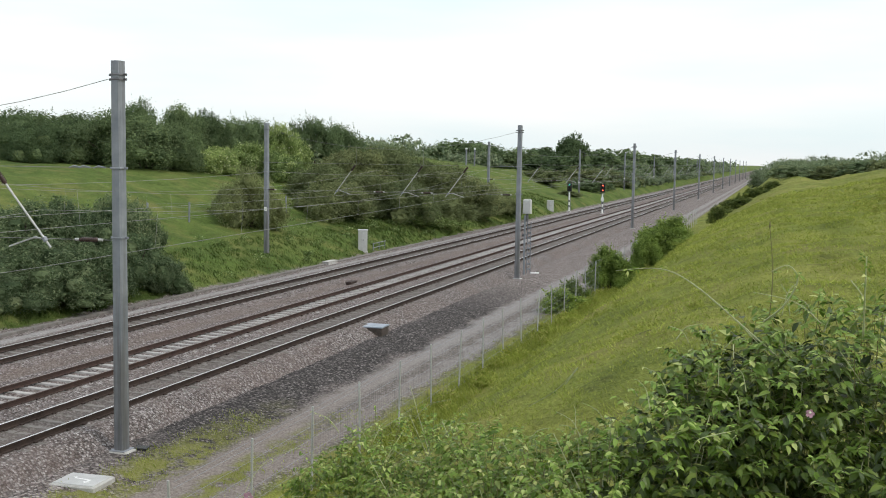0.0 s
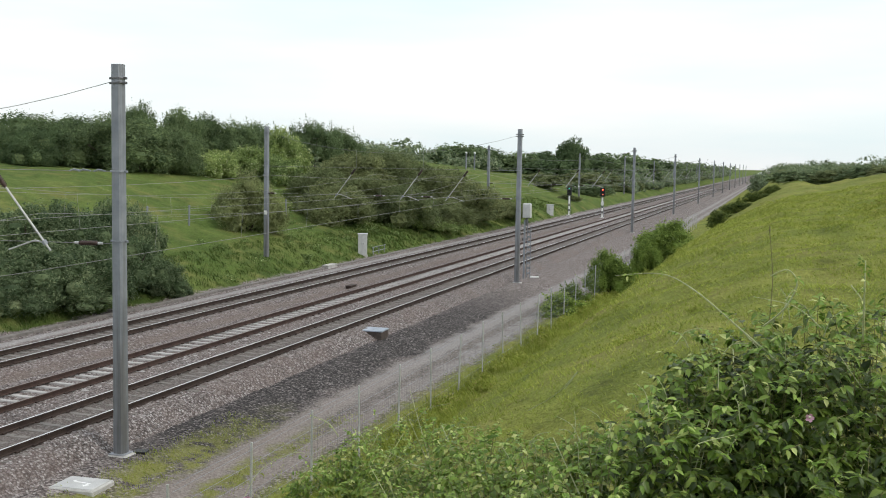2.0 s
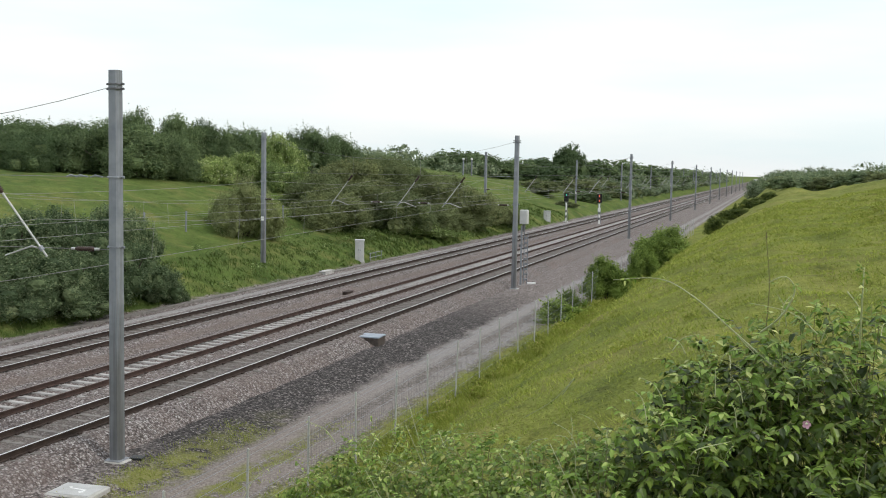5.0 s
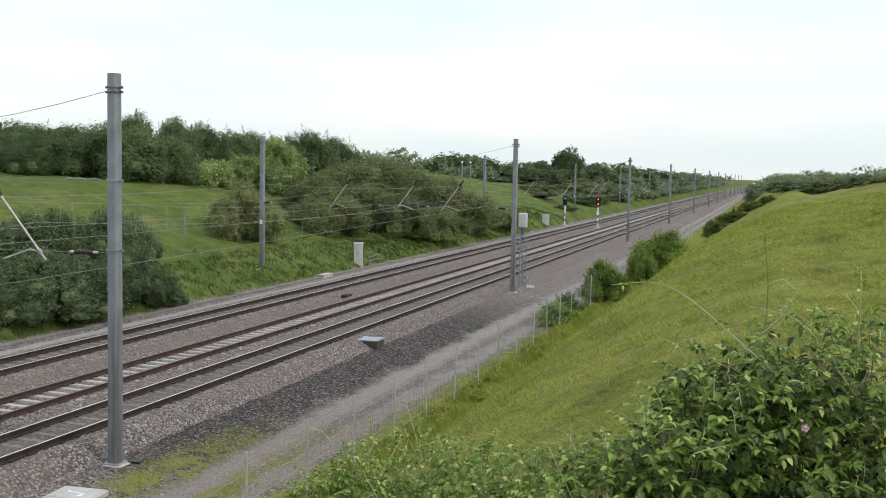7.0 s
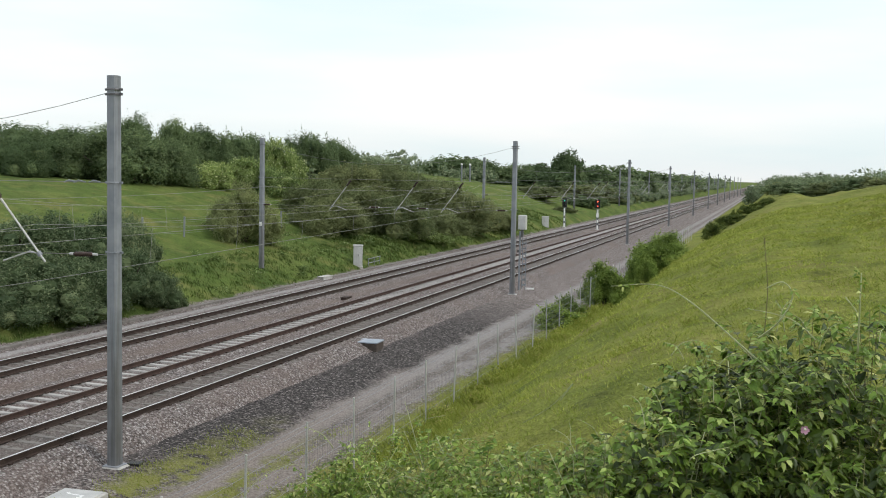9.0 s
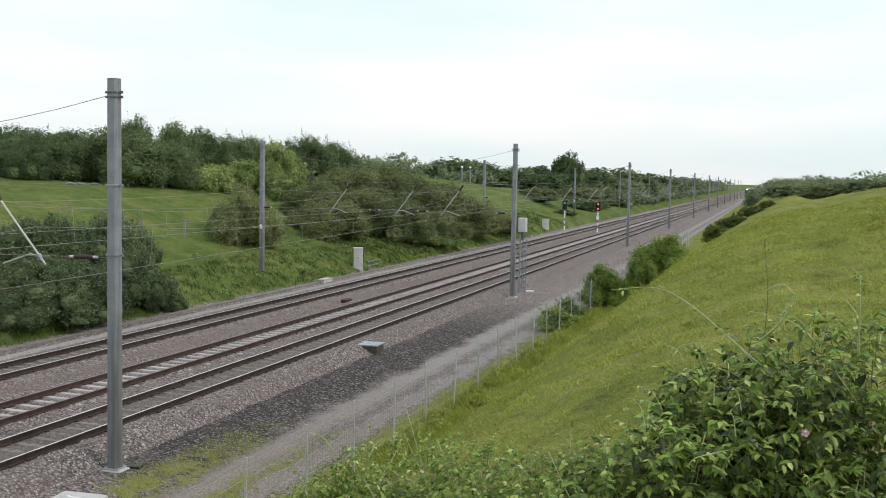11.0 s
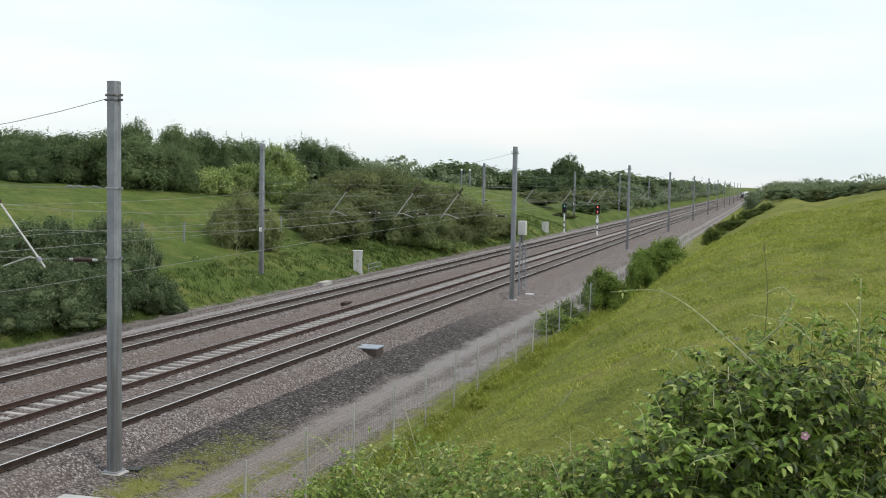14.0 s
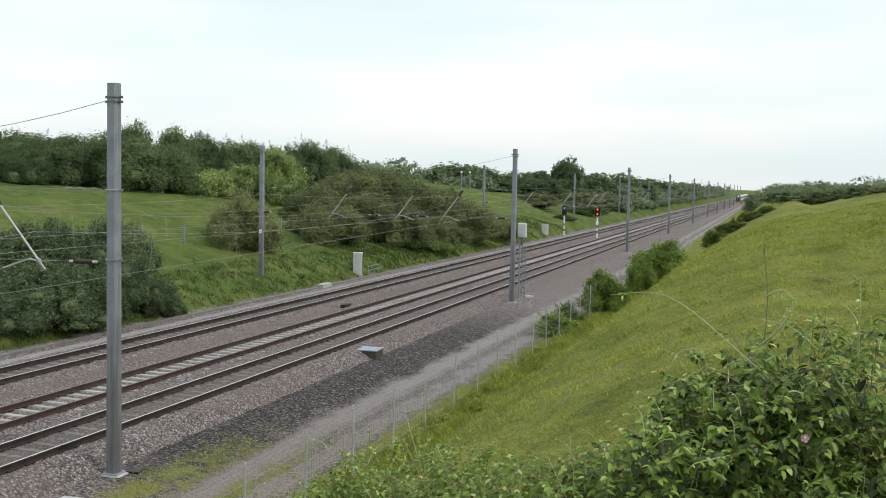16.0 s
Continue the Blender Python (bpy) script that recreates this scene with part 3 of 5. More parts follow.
def headspan(yn, yf, detail):
    """Cross wires from mast to mast with a drop tube and steady arm for each track; origin at the near mast's line."""
    t = thing("headspan", pose(NEAR_X, yn, 0), "sagging cross-span wires with brown insulators between two masts", "headspan", "headspans over the tracks")
    w = FAR_X - NEAR_X
    dy = yf - yn

    def at(x, z):
        k = (x - NEAR_X) / w
        return Vector((x - NEAR_X, dy * k, z))
    r = 0.009 if yn < 100 else 0.014
    part("head_wire", Shape().tube(sag_line(at(NEAR_X - 0.2, 9.1), at(FAR_X + 0.2, 9.1), 1.25, 14), r, 5), WIRE, t)
    part("upper_span_wire", Shape().tube([at(NEAR_X - 0.2, 6.82), at(FAR_X + 0.2, 6.82)], r, 5), WIRE, t)
    part("lower_span_wire", Shape().tube([at(NEAR_X - 0.2, 4.95), at(FAR_X + 0.2, 4.95)], r, 5), WIRE, t)
    if not detail:
        marks = ()
    else:
        marks = (NEAR_X - 0.55, -22.0, -25.3, FAR_X + 0.6)
    for x in marks:
        s = Shape()
        insulator(s, at(x, 4.95), at(x - 0.55, 4.95), 0.075)
        o = part("insulator", s, PORCELAIN, t, smooth=True)
        part("end_cap", Shape().tube([at(x + 0.10, 4.95), at(x - 0.04, 4.95)], 0.036, 8), GRP, o)
        part("end_cap", Shape().tube([at(x - 0.52, 4.95), at(x - 0.64, 4.95)], 0.036, 8), GRP, o)
    if detail:
        s = Shape()
        for k in (0.35, 0.75, 1.0):
            s.tube([at(NEAR_X - k, 6.82), at(NEAR_X - k - 0.2, 6.86), at(NEAR_X - k - 0.32, 6.81)], 0.022, 6)
        part("turnbuckle", s, STEEL, t)
    lean = -1 if yn > 50 else 1
    for x in TRACKS:
        top_x = x - 0.95 if lean < 0 else x - 1.0
        foot_x = top_x + lean * 1.55
        a, b = at(top_x, 6.85), at(foot_x, 4.72)
        d = (b - a).normalized()
        s = Shape()
        insulator(s, a + d * 0.12, a + d * 0.62, 0.085)
        part("insulator", s, PORCELAIN, t, smooth=True)
        tube = part("drop_tube", Shape().tube([a + d * 0.6, b], 0.028 if yn < 100 else 0.042, 8), PALE_STEEL, t)
        part("clamp", Shape().tube([b - d * 0.32, b - d * 0.2], 0.065, 8), STEEL, tube)
        c = b - d * 0.25
        part("steady_arm", Shape().tube([c, c + Vector((-lean * 0.3, 0, 0.06)), c + Vector((-lean * 1.15, 0, -0.22))], 0.020, 6), PALE_STEEL, t)
        part("hanger", Shape().tube([at(top_x, 8.1 - 0.002 * abs(x)), at(top_x, 6.85)], 0.009, 4), WIRE, t)
    return t


def span_wires(x, label, zs, stagger):
    """Contact wire and messenger wire with droppers above one track."""
    t = thing("overhead_line", pose(x, 0, 0), label, "overhead line", "overhead lines")
    ys = (-20,) + tuple(NEAR_Y)
    con, mes = [], []
    drop = Shape()
    for i in range(len(ys) - 1):
        a, b = ys[i], ys[i + 1]
        n = 8
        for k in range(n + (i == len(ys) - 2)):
            u = k / n
            y = a + (b - a) * u
            zc = float(np.interp(y, (-20, 22, 66, 600), zs))
            zm = zc + 1.55 - 3.6 * u * (1 - u)
            sx = stagger * (1 - 2 * u) * (-1) ** i
            con.append((sx, y, zc))
            mes.append((sx * 0.3, y, zm))
            if 0 < y < 170 and k:
                drop.tube([(sx, y, zc), (sx * 0.3, y, zm)], 0.006, 3)
    part("contact_wire", Shape().tube(con, 0.009, 5), WIRE, t)
    part("messenger_wire", Shape().tube(mes, 0.0065, 5), WIRE, t)
    tagged(part("droppers", drop, WIRE, t), kind="stuff")


def overhead():
    for i, (a, b) in enumerate(zip(NEAR_Y, FAR_Y)):
        mast(NEAR_X, a, True)
        mast(FAR_X, b, False)
        if i < 8:
            headspan(a, b, i < 3)
    span_wires(TRACKS[0], "thin contact and messenger wires over the brown-railed track", (4.85, 4.85, 4.85, 4.85), 0.2)
    span_wires(TRACKS[1], "thin contact and messenger wires over the rusty track", (4.85, 4.85, 4.85, 4.85), -0.2)
    span_wires(TRACKS[2], "thin contact and messenger wires over the bright-railed track", (3.9, 4.1, 5.0, 5.0), 0.2)
    t = thing("earth_wire", pose(NEAR_X, 0, 0), "thin return wire strung along the masts", "wire")
    pts = []
    for i in range(len(FAR_Y) - 1):
        pts += sag_line((FAR_X - NEAR_X + 0.25, FAR_Y[i], 6.2), (FAR_X - NEAR_X + 0.25, FAR_Y[i + 1], 6.2), 0.5, 8)[:-1]
    part("strand", Shape().tube(pts, 0.011, 5), WIRE, t)


overhead()


# ---- lineside things ----
def signal(x, y, z, colour, lens_z, plate):
    t = thing("railway_signal", pose(x, y, z), f"lit {colour} railway signal on a banded white post", "signal", "signals")
    part("post", Shape().tube([(0, 0, 0), (0, 0, 3.0)], 0.10, 10), WHITE, t)
    for k in (0.7, 1.5):
        part("post_band", Shape().tube([(0, 0, k), (0, 0, k + 0.35)], 0.108, 10), DARK_STEEL, t)
    part("base", Shape().box(0, 0, 0.05, 0.6, 0.6, 0.14, cut=0.03), CONCRETE, t)
    head = part("signal_head", Shape().box(0, 0, 3.85, 0.72, 0.16, 1.35, cut=0.06), BLACK, t, "black backboard")
    glow = glow_mat("red_lens", (1.0, 0.08, 0.04), 7.0) if colour == "red" else glow_mat("green_lens", (0.04, 0.62, 0.42), 2.0)
    dull = rough_mat("unlit_lens", (0.02, 0.02, 0.022), (0.05, 0.05, 0.05), 5, 0.2)
    for k in (-0.34, 0.0, 0.34):
        lit = k in lens_z
        part("lens", Shape().lathe([(0.080, 0), (0.076, 0.03), (0.034, 0.05)], pose(0, -0.085, 3.85 + k, 90, 0, 0), 14), glow if lit else dull, head, "glowing lens" if lit else "")
        hood = Shape()
        for a in range(9):
            u = radians(20 + a * 17.5)
            hood.box(0.17 * math.cos(u), -0.20, 3.85 + k + 0.17 * math.sin(u), 0.06, 0.24, 0.012, m=pose(0, 0, 0, 0, 90 - math.degrees(u), 0).to_3x3())
        part("hood", hood, BLACK, head)
    part("ladder", Shape().tube([(-0.18, 0.25, 0), (-0.18, 0.2, 3.4)], 0.025, 6).tube([(0.18, 0.25, 0), (0.18, 0.2, 3.4)], 0.025, 6), STEEL, t)
    for k in range(10):
        part("rung", Shape().tube([(-0.18, 0.23, 0.3 + k * 0.31), (0.18, 0.23, 0.3 + k * 0.31)], 0.015, 5), STEEL, t)
    if plate:
        part("plate", Shape().box(0, -0.12, 2.2, 0.42, 0.02, 0.5, cut=0.0), WHITE, t, "blank white plate")


def cabinet(name, x, y, z, w, d, h, label, turn=0):
    t = thing(name, pose(x, y, z, 0, 0, turn), label, "cabinet")
    part("plinth", Shape().box(0, 0, 0.06, w + 0.08, d + 0.08, 0.16, cut=0.02), CONCRETE, t)
    part("body", Shape().box(0, 0, 0.14 + h / 2, w, d, h, cut=0.02), GRP, t)
    part("roof", Shape().box(0, 0, 0.14 + h + 0.03, w + 0.1, d + 0.1, 0.07, cut=0.03), GRP, t)
    for sx in (-1, 1):
        door = part("door", Shape().box(sx * w * 0.25, -d / 2 - 0.012, 0.14 + h * 0.5, w * 0.46, 0.025, h * 0.88, cut=0.006), GRP, t)
        part("handle", Shape().box(sx * w * 0.08, -d / 2 - 0.035, 0.14 + h * 0.55, 0.03, 0.03, 0.16, cut=0.005), DARK_STEEL, door)
    return t


def mast_box():
    """A hooded equipment case on a pole with slotted bracing, beside the mast."""
    t = thing("equipment_case", pose(-16.15, 69.4, h1(-16.15, 69.4)), "pale grey equipment case on a slotted steel pole", "equipment case")
    part("pole", Shape().box(-0.1, 0, 2.0, 0.12, 0.12, 4.2, cut=0.02), STEEL, t)
    s = Shape()
    for sx in (-0.12, 0.12):
        s.box(0.22 + sx, 0, 1.9, 0.05, 0.06, 3.6, cut=0.008)
    part("upright", s, STEEL, t)
    for k in range(9):
        part("rung", Shape().box(0.22, 0, 0.4 + k * 0.36, 0.24, 0.05, 0.12, cut=0.008), STEEL, t)
    part("case", Shape().box(0.05, 0, 4.72, 0.56, 0.42, 0.98, cut=0.05), GRP, t)
    part("case_door", Shape().box(0.05, -0.225, 4.72, 0.46, 0.03, 0.85, cut=0.01), GRP, t)
    part("cable_gland", Shape().tube([(0.05, 0, 4.24), (0.05, 0, 3.7)], 0.1, 8), DARK_STEEL, t)
    part("footing", Shape().box(0.05, 0, -0.05, 0.5, 0.4, 0.14, cut=0.03), SLEEPER_GREY, t)


def cover_slab():
    t = thing("chamber_cover", pose(-15.45, 20.4, -0.72, 0, 0, 4), "pale concrete chamber cover with a white painted arrow", "chamber cover")
    part("slab", Shape().box(0, 0, 0.05, 1.2, 0.95, 0.16, cut=0.03), CONCRETE, t)
    part("lid", Shape().box(0, 0, 0.135, 1.06, 0.82, 0.03, cut=0.01), GRP, t)
    a = Shape()
    for q in ([(-0.22, 0.06), (0.2, 0.0), (0.2, -0.05), (-0.22, 0.01)], [(0.2, 0.0), (0.17, -0.17), (0.23, -0.17), (0.25, 0.0)], [(0.12, -0.15), (0.2, -0.26), (0.29, -0.15)], [(-0.3, 0.1), (-0.2, 0.13), (-0.2, 0.03)]):
        b = len(a.v)
        a.v += [(x, y, 0.155) for x, y in q] + [(x, y, 0.150) for x, y in q]
        k = len(q)
        a.f += [tuple(b + i for i in range(k)), tuple(b + k + i for i in reversed(range(k)))] + [(b + i, b + (i + 1) % k, b + k + (i + 1) % k, b + k + i) for i in range(k)]
    part("arrow", a, WHITE, t, "white painted arrow")


def cable_box():
    t = thing("trackside_box", pose(-16.7, 42.6, -0.70, 0, 0, 2), "low brick-sided trackside box with a steel lid", "box")
    wall = rough_mat("dark_brick", (0.06, 0.048, 0.042), (0.11, 0.09, 0.078), 8, 0.9)
    part("wall", Shape().box(0, 0, 0.22, 0.95, 0.95, 0.44, cut=0.03), wall, t)
    lid = rough_mat("bluish_steel_lid", (0.26, 0.30, 0.35), (0.36, 0.40, 0.46), 3, 0.4, 0.4)
    for sx in (-0.255, 0.255):
        part("lid", Shape().box(sx, 0, 0.46, 0.50, 1.02, 0.05, cut=0.012), lid, t)
    part("catch", Shape().box(-0.35, -0.49, 0.36, 0.08, 0.03, 0.12, cut=0.01), WHITE, t)


def rail_fence(x, ys, label, hgt, wires, thick=0.035, spread=1.0):
    """Posts and strands along the line, which keeps its place on the bank; origin on the line."""
    t = thing("fence", pose(x, 0, 0), label, "fence")
    xs = [x + float(drift(x, y)) for y in ys]
    zs = [h1(u, y) for u, y in zip(xs, ys)]
    me = Shape().box(0, 0, hgt / 2 - 0.1, thick * 1.8, thick * 1.8, hgt + 0.2, cut=0.008).mesh("post", PALE_STEEL if thick < 0.03 else STEEL)
    for u, y, z in zip(xs, ys, zs):
        part("post", me, None, t, m=pose(u - x, y, z, random.gauss(0, spread), random.gauss(0, spread), 0))
    for k in wires:
        part("wire", Shape().tube([(u - x + 0.03, y, z + k) for u, y, z in zip(xs, ys, zs)], 0.005, 4), STEEL, t)
    return t


FENCE_X = -10.5


def mesh_fence():
    ys = [16 + 3.0 * k for k in range(42)]
    t = rail_fence(FENCE_X, ys, "galvanised mesh boundary fence with slim steel posts", 2.05, (0.1, 0.4, 0.7, 1.0, 1.3, 1.6, 1.9, 2.02), 0.026)
    s = Shape()
    for a, b in zip(ys[2:28], ys[3:29]):
        ua, ub = float(drift(FENCE_X, a)), float(drift(FENCE_X, b))
        za, zb = h1(FENCE_X + ua, a), h1(FENCE_X + ub, b)
        for k in range(20):
            u = k / 20
            s.box(ua + (ub - ua) * u + 0.02, a + (b - a) * u, za + (zb - za) * u + 0.9, 0.003, 0.004, 1.6)
        for k in range(9):
            s.tube([(ua + 0.02, a, za + 0.15 + k * 0.18), (ub + 0.02, b, zb + 0.15 + k * 0.18)], 0.002, 3)
    tagged(part("mesh", s, DARK_STEEL, t, "fine wire mesh"), kind="stuff")


signal(-30.0, 157.6, -0.4, "green", (0.34,), False)
signal(-24.0, 152.0, -0.34, "red", (-0.34, 0.34), True)
cabinet("lineside_cabinet", -31.9, 78.4, h1(-31.9, 78.4) - 0.2, 0.72, 0.6, 1.7, "pale grey lineside cabinet on the bank's foot", 20)
cabinet("lineside_cabinet", -31.9, 152.6, h1(-31.9, 152.6) - 0.2, 1.0, 0.7, 1.5, "small pale lineside cabinet beside the signal", 15)
mast_box()
cover_slab()
cable_box()
mesh_fence()
rail_fence(-41.6, [46 + 5.2 * k for k in range(13)], "old post and wire fence on the grassy bank", 1.5, (0.3, 0.7, 1.1, 1.4), 0.06)


def cable_rack():
    t = thing("cable_rack", pose(-31.6, 80.0, h1(-31.6, 80.0) - 0.1), "low rusty steel hand rail beside the cabinet", "rail")
    for y in (0, 1.3, 2.6):
        part("post", Shape().box(0, y, 0.3, 0.06, 0.06, 0.9, cut=0.01), STEEL, t)
    for z in (0.35, 0.7):
        part("bar", Shape().tube([(0, -0.2, z), (0, 2.8, z + 0.05)], 0.03, 6), STEEL, t)


cable_rack()


def small_box(name, x, y, z, sx, sy, sz, mat, label, turn=0):
    t = thing(name, pose(x, y, z, 0, 0, turn), label, "box")
    part("body", Shape().box(0, 0, sz / 2, sx, sy, sz, cut=0.03), mat, t)
    part("cap", Shape().box(0, 0, sz + 0.012, sx * 1.06, sy * 1.06, 0.03, cut=0.01), mat, t)


small_box("track_device", -23.6, 101, -0.36, 0.35, 1.1, 0.3, DARK_STEEL, "low dark steel box in the ballast")
small_box("track_device", -23.7, 56.5, -0.36, 0.35, 0.9, 0.25, RUST, "low rusty steel box in the ballast")
small_box("marker_board", -15.7, 70.3, h1(-15.7, 70.3), 0.6, 0.2, 0.08, WHITE, "white marker board lying on the stone", 20)
small_box("cable_block", -30.9, 69.6, -0.6, 0.5, 1.6, 0.25, CONCRETE, "pale concrete block on the cess", 0)
small_box("drain_grate", -15.72, 23.25, -0.66, 0.34, 0.28, 0.07, BLACK, "black drain grating beside the mast's foot", 10)


def trough():
    """A concrete cable trough at the foot of the far bank, in long units."""
    t = tagged(new("cable_trough"), "long grey concrete cable trough along the cess", "cable trough")
    t.matrix_basis = pose(-31.0, 0, -0.68)
    me = Shape().box(0, 0, 0.1, 0.30, 0.98, 0.22, cut=0.02).mesh("trough_unit", SLEEPER_GREY)
    for k in range(110):
        part("trough_unit", me, None, t, m=pose(random.gauss(0, 0.01), 24 + k * 1.0, random.gauss(0, 0.008), 0, 0, random.gauss(0, 0.6)))


trough()


def far_pole(x, y, top):
    z = h1(x, y) - 0.1
    t = thing("lamp_post", pose(x, y, z), "slim grey post with a pale lamp on top", "lamp post", "far lamp posts")
    part("pole", Shape().tube([(0, 0, 0), (0, 0, top - z - 0.3)], 0.14, 8), STEEL, t)
    part("lamp", Shape().box(0, 0, top - z - 0.15, 0.36, 0.3, 0.28, cut=0.08), WHITE, t)


far_pole(-53.0, 179.1, 9.5)
far_pole(-53.0, 184.5, 9.55)


# ---- plants ----
def leaf_quads(name, P, N, size, mat, rs, ratio=0.8, bend=0.25):
    """A mesh of small pointed blades at P, facing roughly along N."""
    n = len(P)
    a = rs.normal(size=(n, 3))
    N = N + 0.55 * rs.normal(size=(n, 3))
    N /= np.linalg.norm(N, axis=1, keepdims=True)
    u = np.cross(N, a)
    u /= np.linalg.norm(u, axis=1, keepdims=True) + 1e-9
    w = np.cross(N, u)
    s = (size * rs.uniform(0.6, 1.35, n))[:, None]
    tip, root = P + u * s * 0.6, P - u * s * 0.4
    la, lb = root + w * s * ratio * 0.5 + N * s * bend * 0.3, root - w * s * ratio * 0.5 + N * s * bend * 0.3
    v = np.stack([la, tip, lb], 1).reshape(-1, 3)
    f = np.arange(3 * n).reshape(n, 3)
    me = bpy.data.meshes.new(name)
    me.from_pydata(v.tolist(), [], f.tolist())
    me.materials.append(mat)
    return me


def crown_points(rs, lobes, n, sprays, reach, twig=0.06, each=9):
    """Points and outward ways in twig-sized clusters on the shells of overlapping lobes, with sprigs that break the outline."""
    c = np.array([q[:3] for q in lobes])
    r = np.array([q[3:6] for q in lobes])
    m = n // each
    pick = rs.choice(len(lobes), m, p=(r[:, 0] * r[:, 2]) / (r[:, 0] * r[:, 2]).sum())
    d = rs.normal(size=(m, 3))
    d[:, 2] = np.where(d[:, 2] < -0.9, -d[:, 2], d[:, 2])
    d /= np.linalg.norm(d, axis=1, keepdims=True)
    depth = 1.04 - np.abs(rs.normal(0, 0.10, m))
    depth *= 1 + 0.10 * np.sin(d[:, 0] * 7 + pick) * np.sin(d[:, 2] * 6 + 2 * pick) + 0.05 * np.sin(d[:, 1] * 17 + pick)
    C = c[pick] + d * r[pick] * depth[:, None]
    size = twig * rs.uniform(0.5, 1.3, m)
    P = np.repeat(C, each, 0) + rs.normal(size=(m * each, 3)) * np.repeat(size, each)[:, None]
    N = np.repeat(d, each, 0) + np.array([0, 0, 0.4])
    k = rs.choice(m, max(sprays, 1))
    up = d[k] * 0.6 + np.array([0, 0, 0.8]) + rs.normal(0, 0.25, (len(k), 3))
    up /= np.linalg.norm(up, axis=1, keepdims=True)
    long = rs.uniform(0.25, 1, len(k))[:, None] * reach
    sp = [C[k] + up * long * j / 8 + rs.normal(0, twig * 0.45 * (1.1 - j / 8), (len(k), 3)) for j in range(9) for _ in range(2)]
    P, N = np.concatenate([P] + sp), np.concatenate([N] + [rs.normal(size=(len(k), 3)) for _ in sp])
    keep = P[:, 2] > np.min(c[:, 2] - r[:, 2]) - 0.1 * np.max(r[:, 2])
    return P[keep], N[keep]


def core_mesh(s, lobes, k, rs):
    """The leafy inside of a crown: a rough lump in each lobe."""
    for x, y, z, rx, ry, rz in lobes:
        b = len(s.v)
        for i in range(1, 5):
            for j in range(8):
                u, v = math.pi * i / 5, 2 * math.pi * (j + 0.5 * (i % 2)) / 8
                q = k * rs.uniform(0.82, 1.1)
                s.v.append((x + rx * q * math.sin(u) * math.cos(v), y + ry * q * math.sin(u) * math.sin(v), z + rz * q * math.cos(u)))
        s.f += [(b + i * 8 + j, b + i * 8 + 8 + j, b + i * 8 + 8 + (j + 1) % 8, b + i * 8 + (j + 1) % 8) for i in range(3) for j in range(8)]
        s.f += [tuple(b + j for j in range(8)), tuple(b + 24 + j for j in reversed(range(8)))]
    return s


ASPECT = {"thicket_bush": 1.5, "scrub_bush": 1.6, "bramble_thicket": 1.7, "pale_bramble_thicket": 1.8, "hawthorn_bush": 1.25, "hawthorn_sapling": 1.0, "gorse_bush": 1.7, "tree": 1.15}


def make_bush(kind, seed, mat, n, leaf, nl, spray, label):
    """A bush one metre high and as wide as its kind's aspect, scaled to its place: stems, a leafy inside and twigs of leaves."""
    rs = np.random.RandomState(seed)
    wide = ASPECT[kind] / 2
    lobes = []
    lift = 0.22 if kind == "tree" else 0.0
    for i in range(nl):
        a, q = 2.4 * i + rs.uniform(-0.4, 0.4), math.sqrt((i + 0.3) / nl)
        r = rs.uniform(0.15, 0.27) * (0.8 if kind in ("hawthorn_bush", "hawthorn_sapling") else 1.0)
        top = (1 - 0.55 * q ** 2.6) * rs.uniform(0.74, 1.0)
        edge = max(wide - r * 0.8, 0.1)
        x, y = edge * q * math.cos(a), edge * q * math.sin(a)
        lobes.append((x, y, max(top - r, r * 0.5 + lift), r, r, r))
        if top > 0.55:
            lobes.append((x * 1.12, y * 1.12, lift + (top - 2 * r) * 0.5 + 0.05, r * 1.05, r * 1.05, r * 1.2))
    twig = 0.035 if kind in ("hawthorn_bush", "tree") else 0.045
    if kind == "bramble_thicket":
        P, N = crown_points(rs, lobes, n, n // 110, spray, 0.05, 24)
    else:
        P, N = crown_points(rs, lobes, n, n // 130, spray, twig)
    above = P[:, 2] > -0.02
    P, N = P[above], N[above]
    t = thing(kind, pose(0, 0, 0), label, "tree" if kind == "tree" else "bush", kind + "s on the banks")
    part("crown", leaf_quads("crown", P, N, leaf, mat, rs), None, t)
    part("inner_crown", core_mesh(Shape(), lobes, 0.66, rs), mat, t)
    s = Shape()
    for k in range(5):
        c = Vector(lobes[(k * 3) % len(lobes)][:3])
        a = rs.uniform(0, 6.28)
        b0 = Vector((0.05 * math.cos(a), 0.05 * math.sin(a), -0.03))
        m0 = b0.lerp(c, 0.45) + Vector((rs.normal(0, 0.02), rs.normal(0, 0.02), 0.05))
        s.tube([b0, m0, c, c * 1.12], 0.022 if kind != "tree" else 0.035, 6, 0.004)
    part("stems", s, WOOD, t)
    return t


def kinds(name, seed, mat, n, leaf, nl, spray, label, count, distant=True):
    """The near variants of a kind, and the coarser ones for the distance."""
    near = [make_bush(name, seed + k, mat, n, leaf, nl, spray, label) for k in range(count)]
    return near, [make_bush(name, seed + k, mat, n // 4, leaf * 2.0, nl, spray, label) for k in range(2)] if distant else near


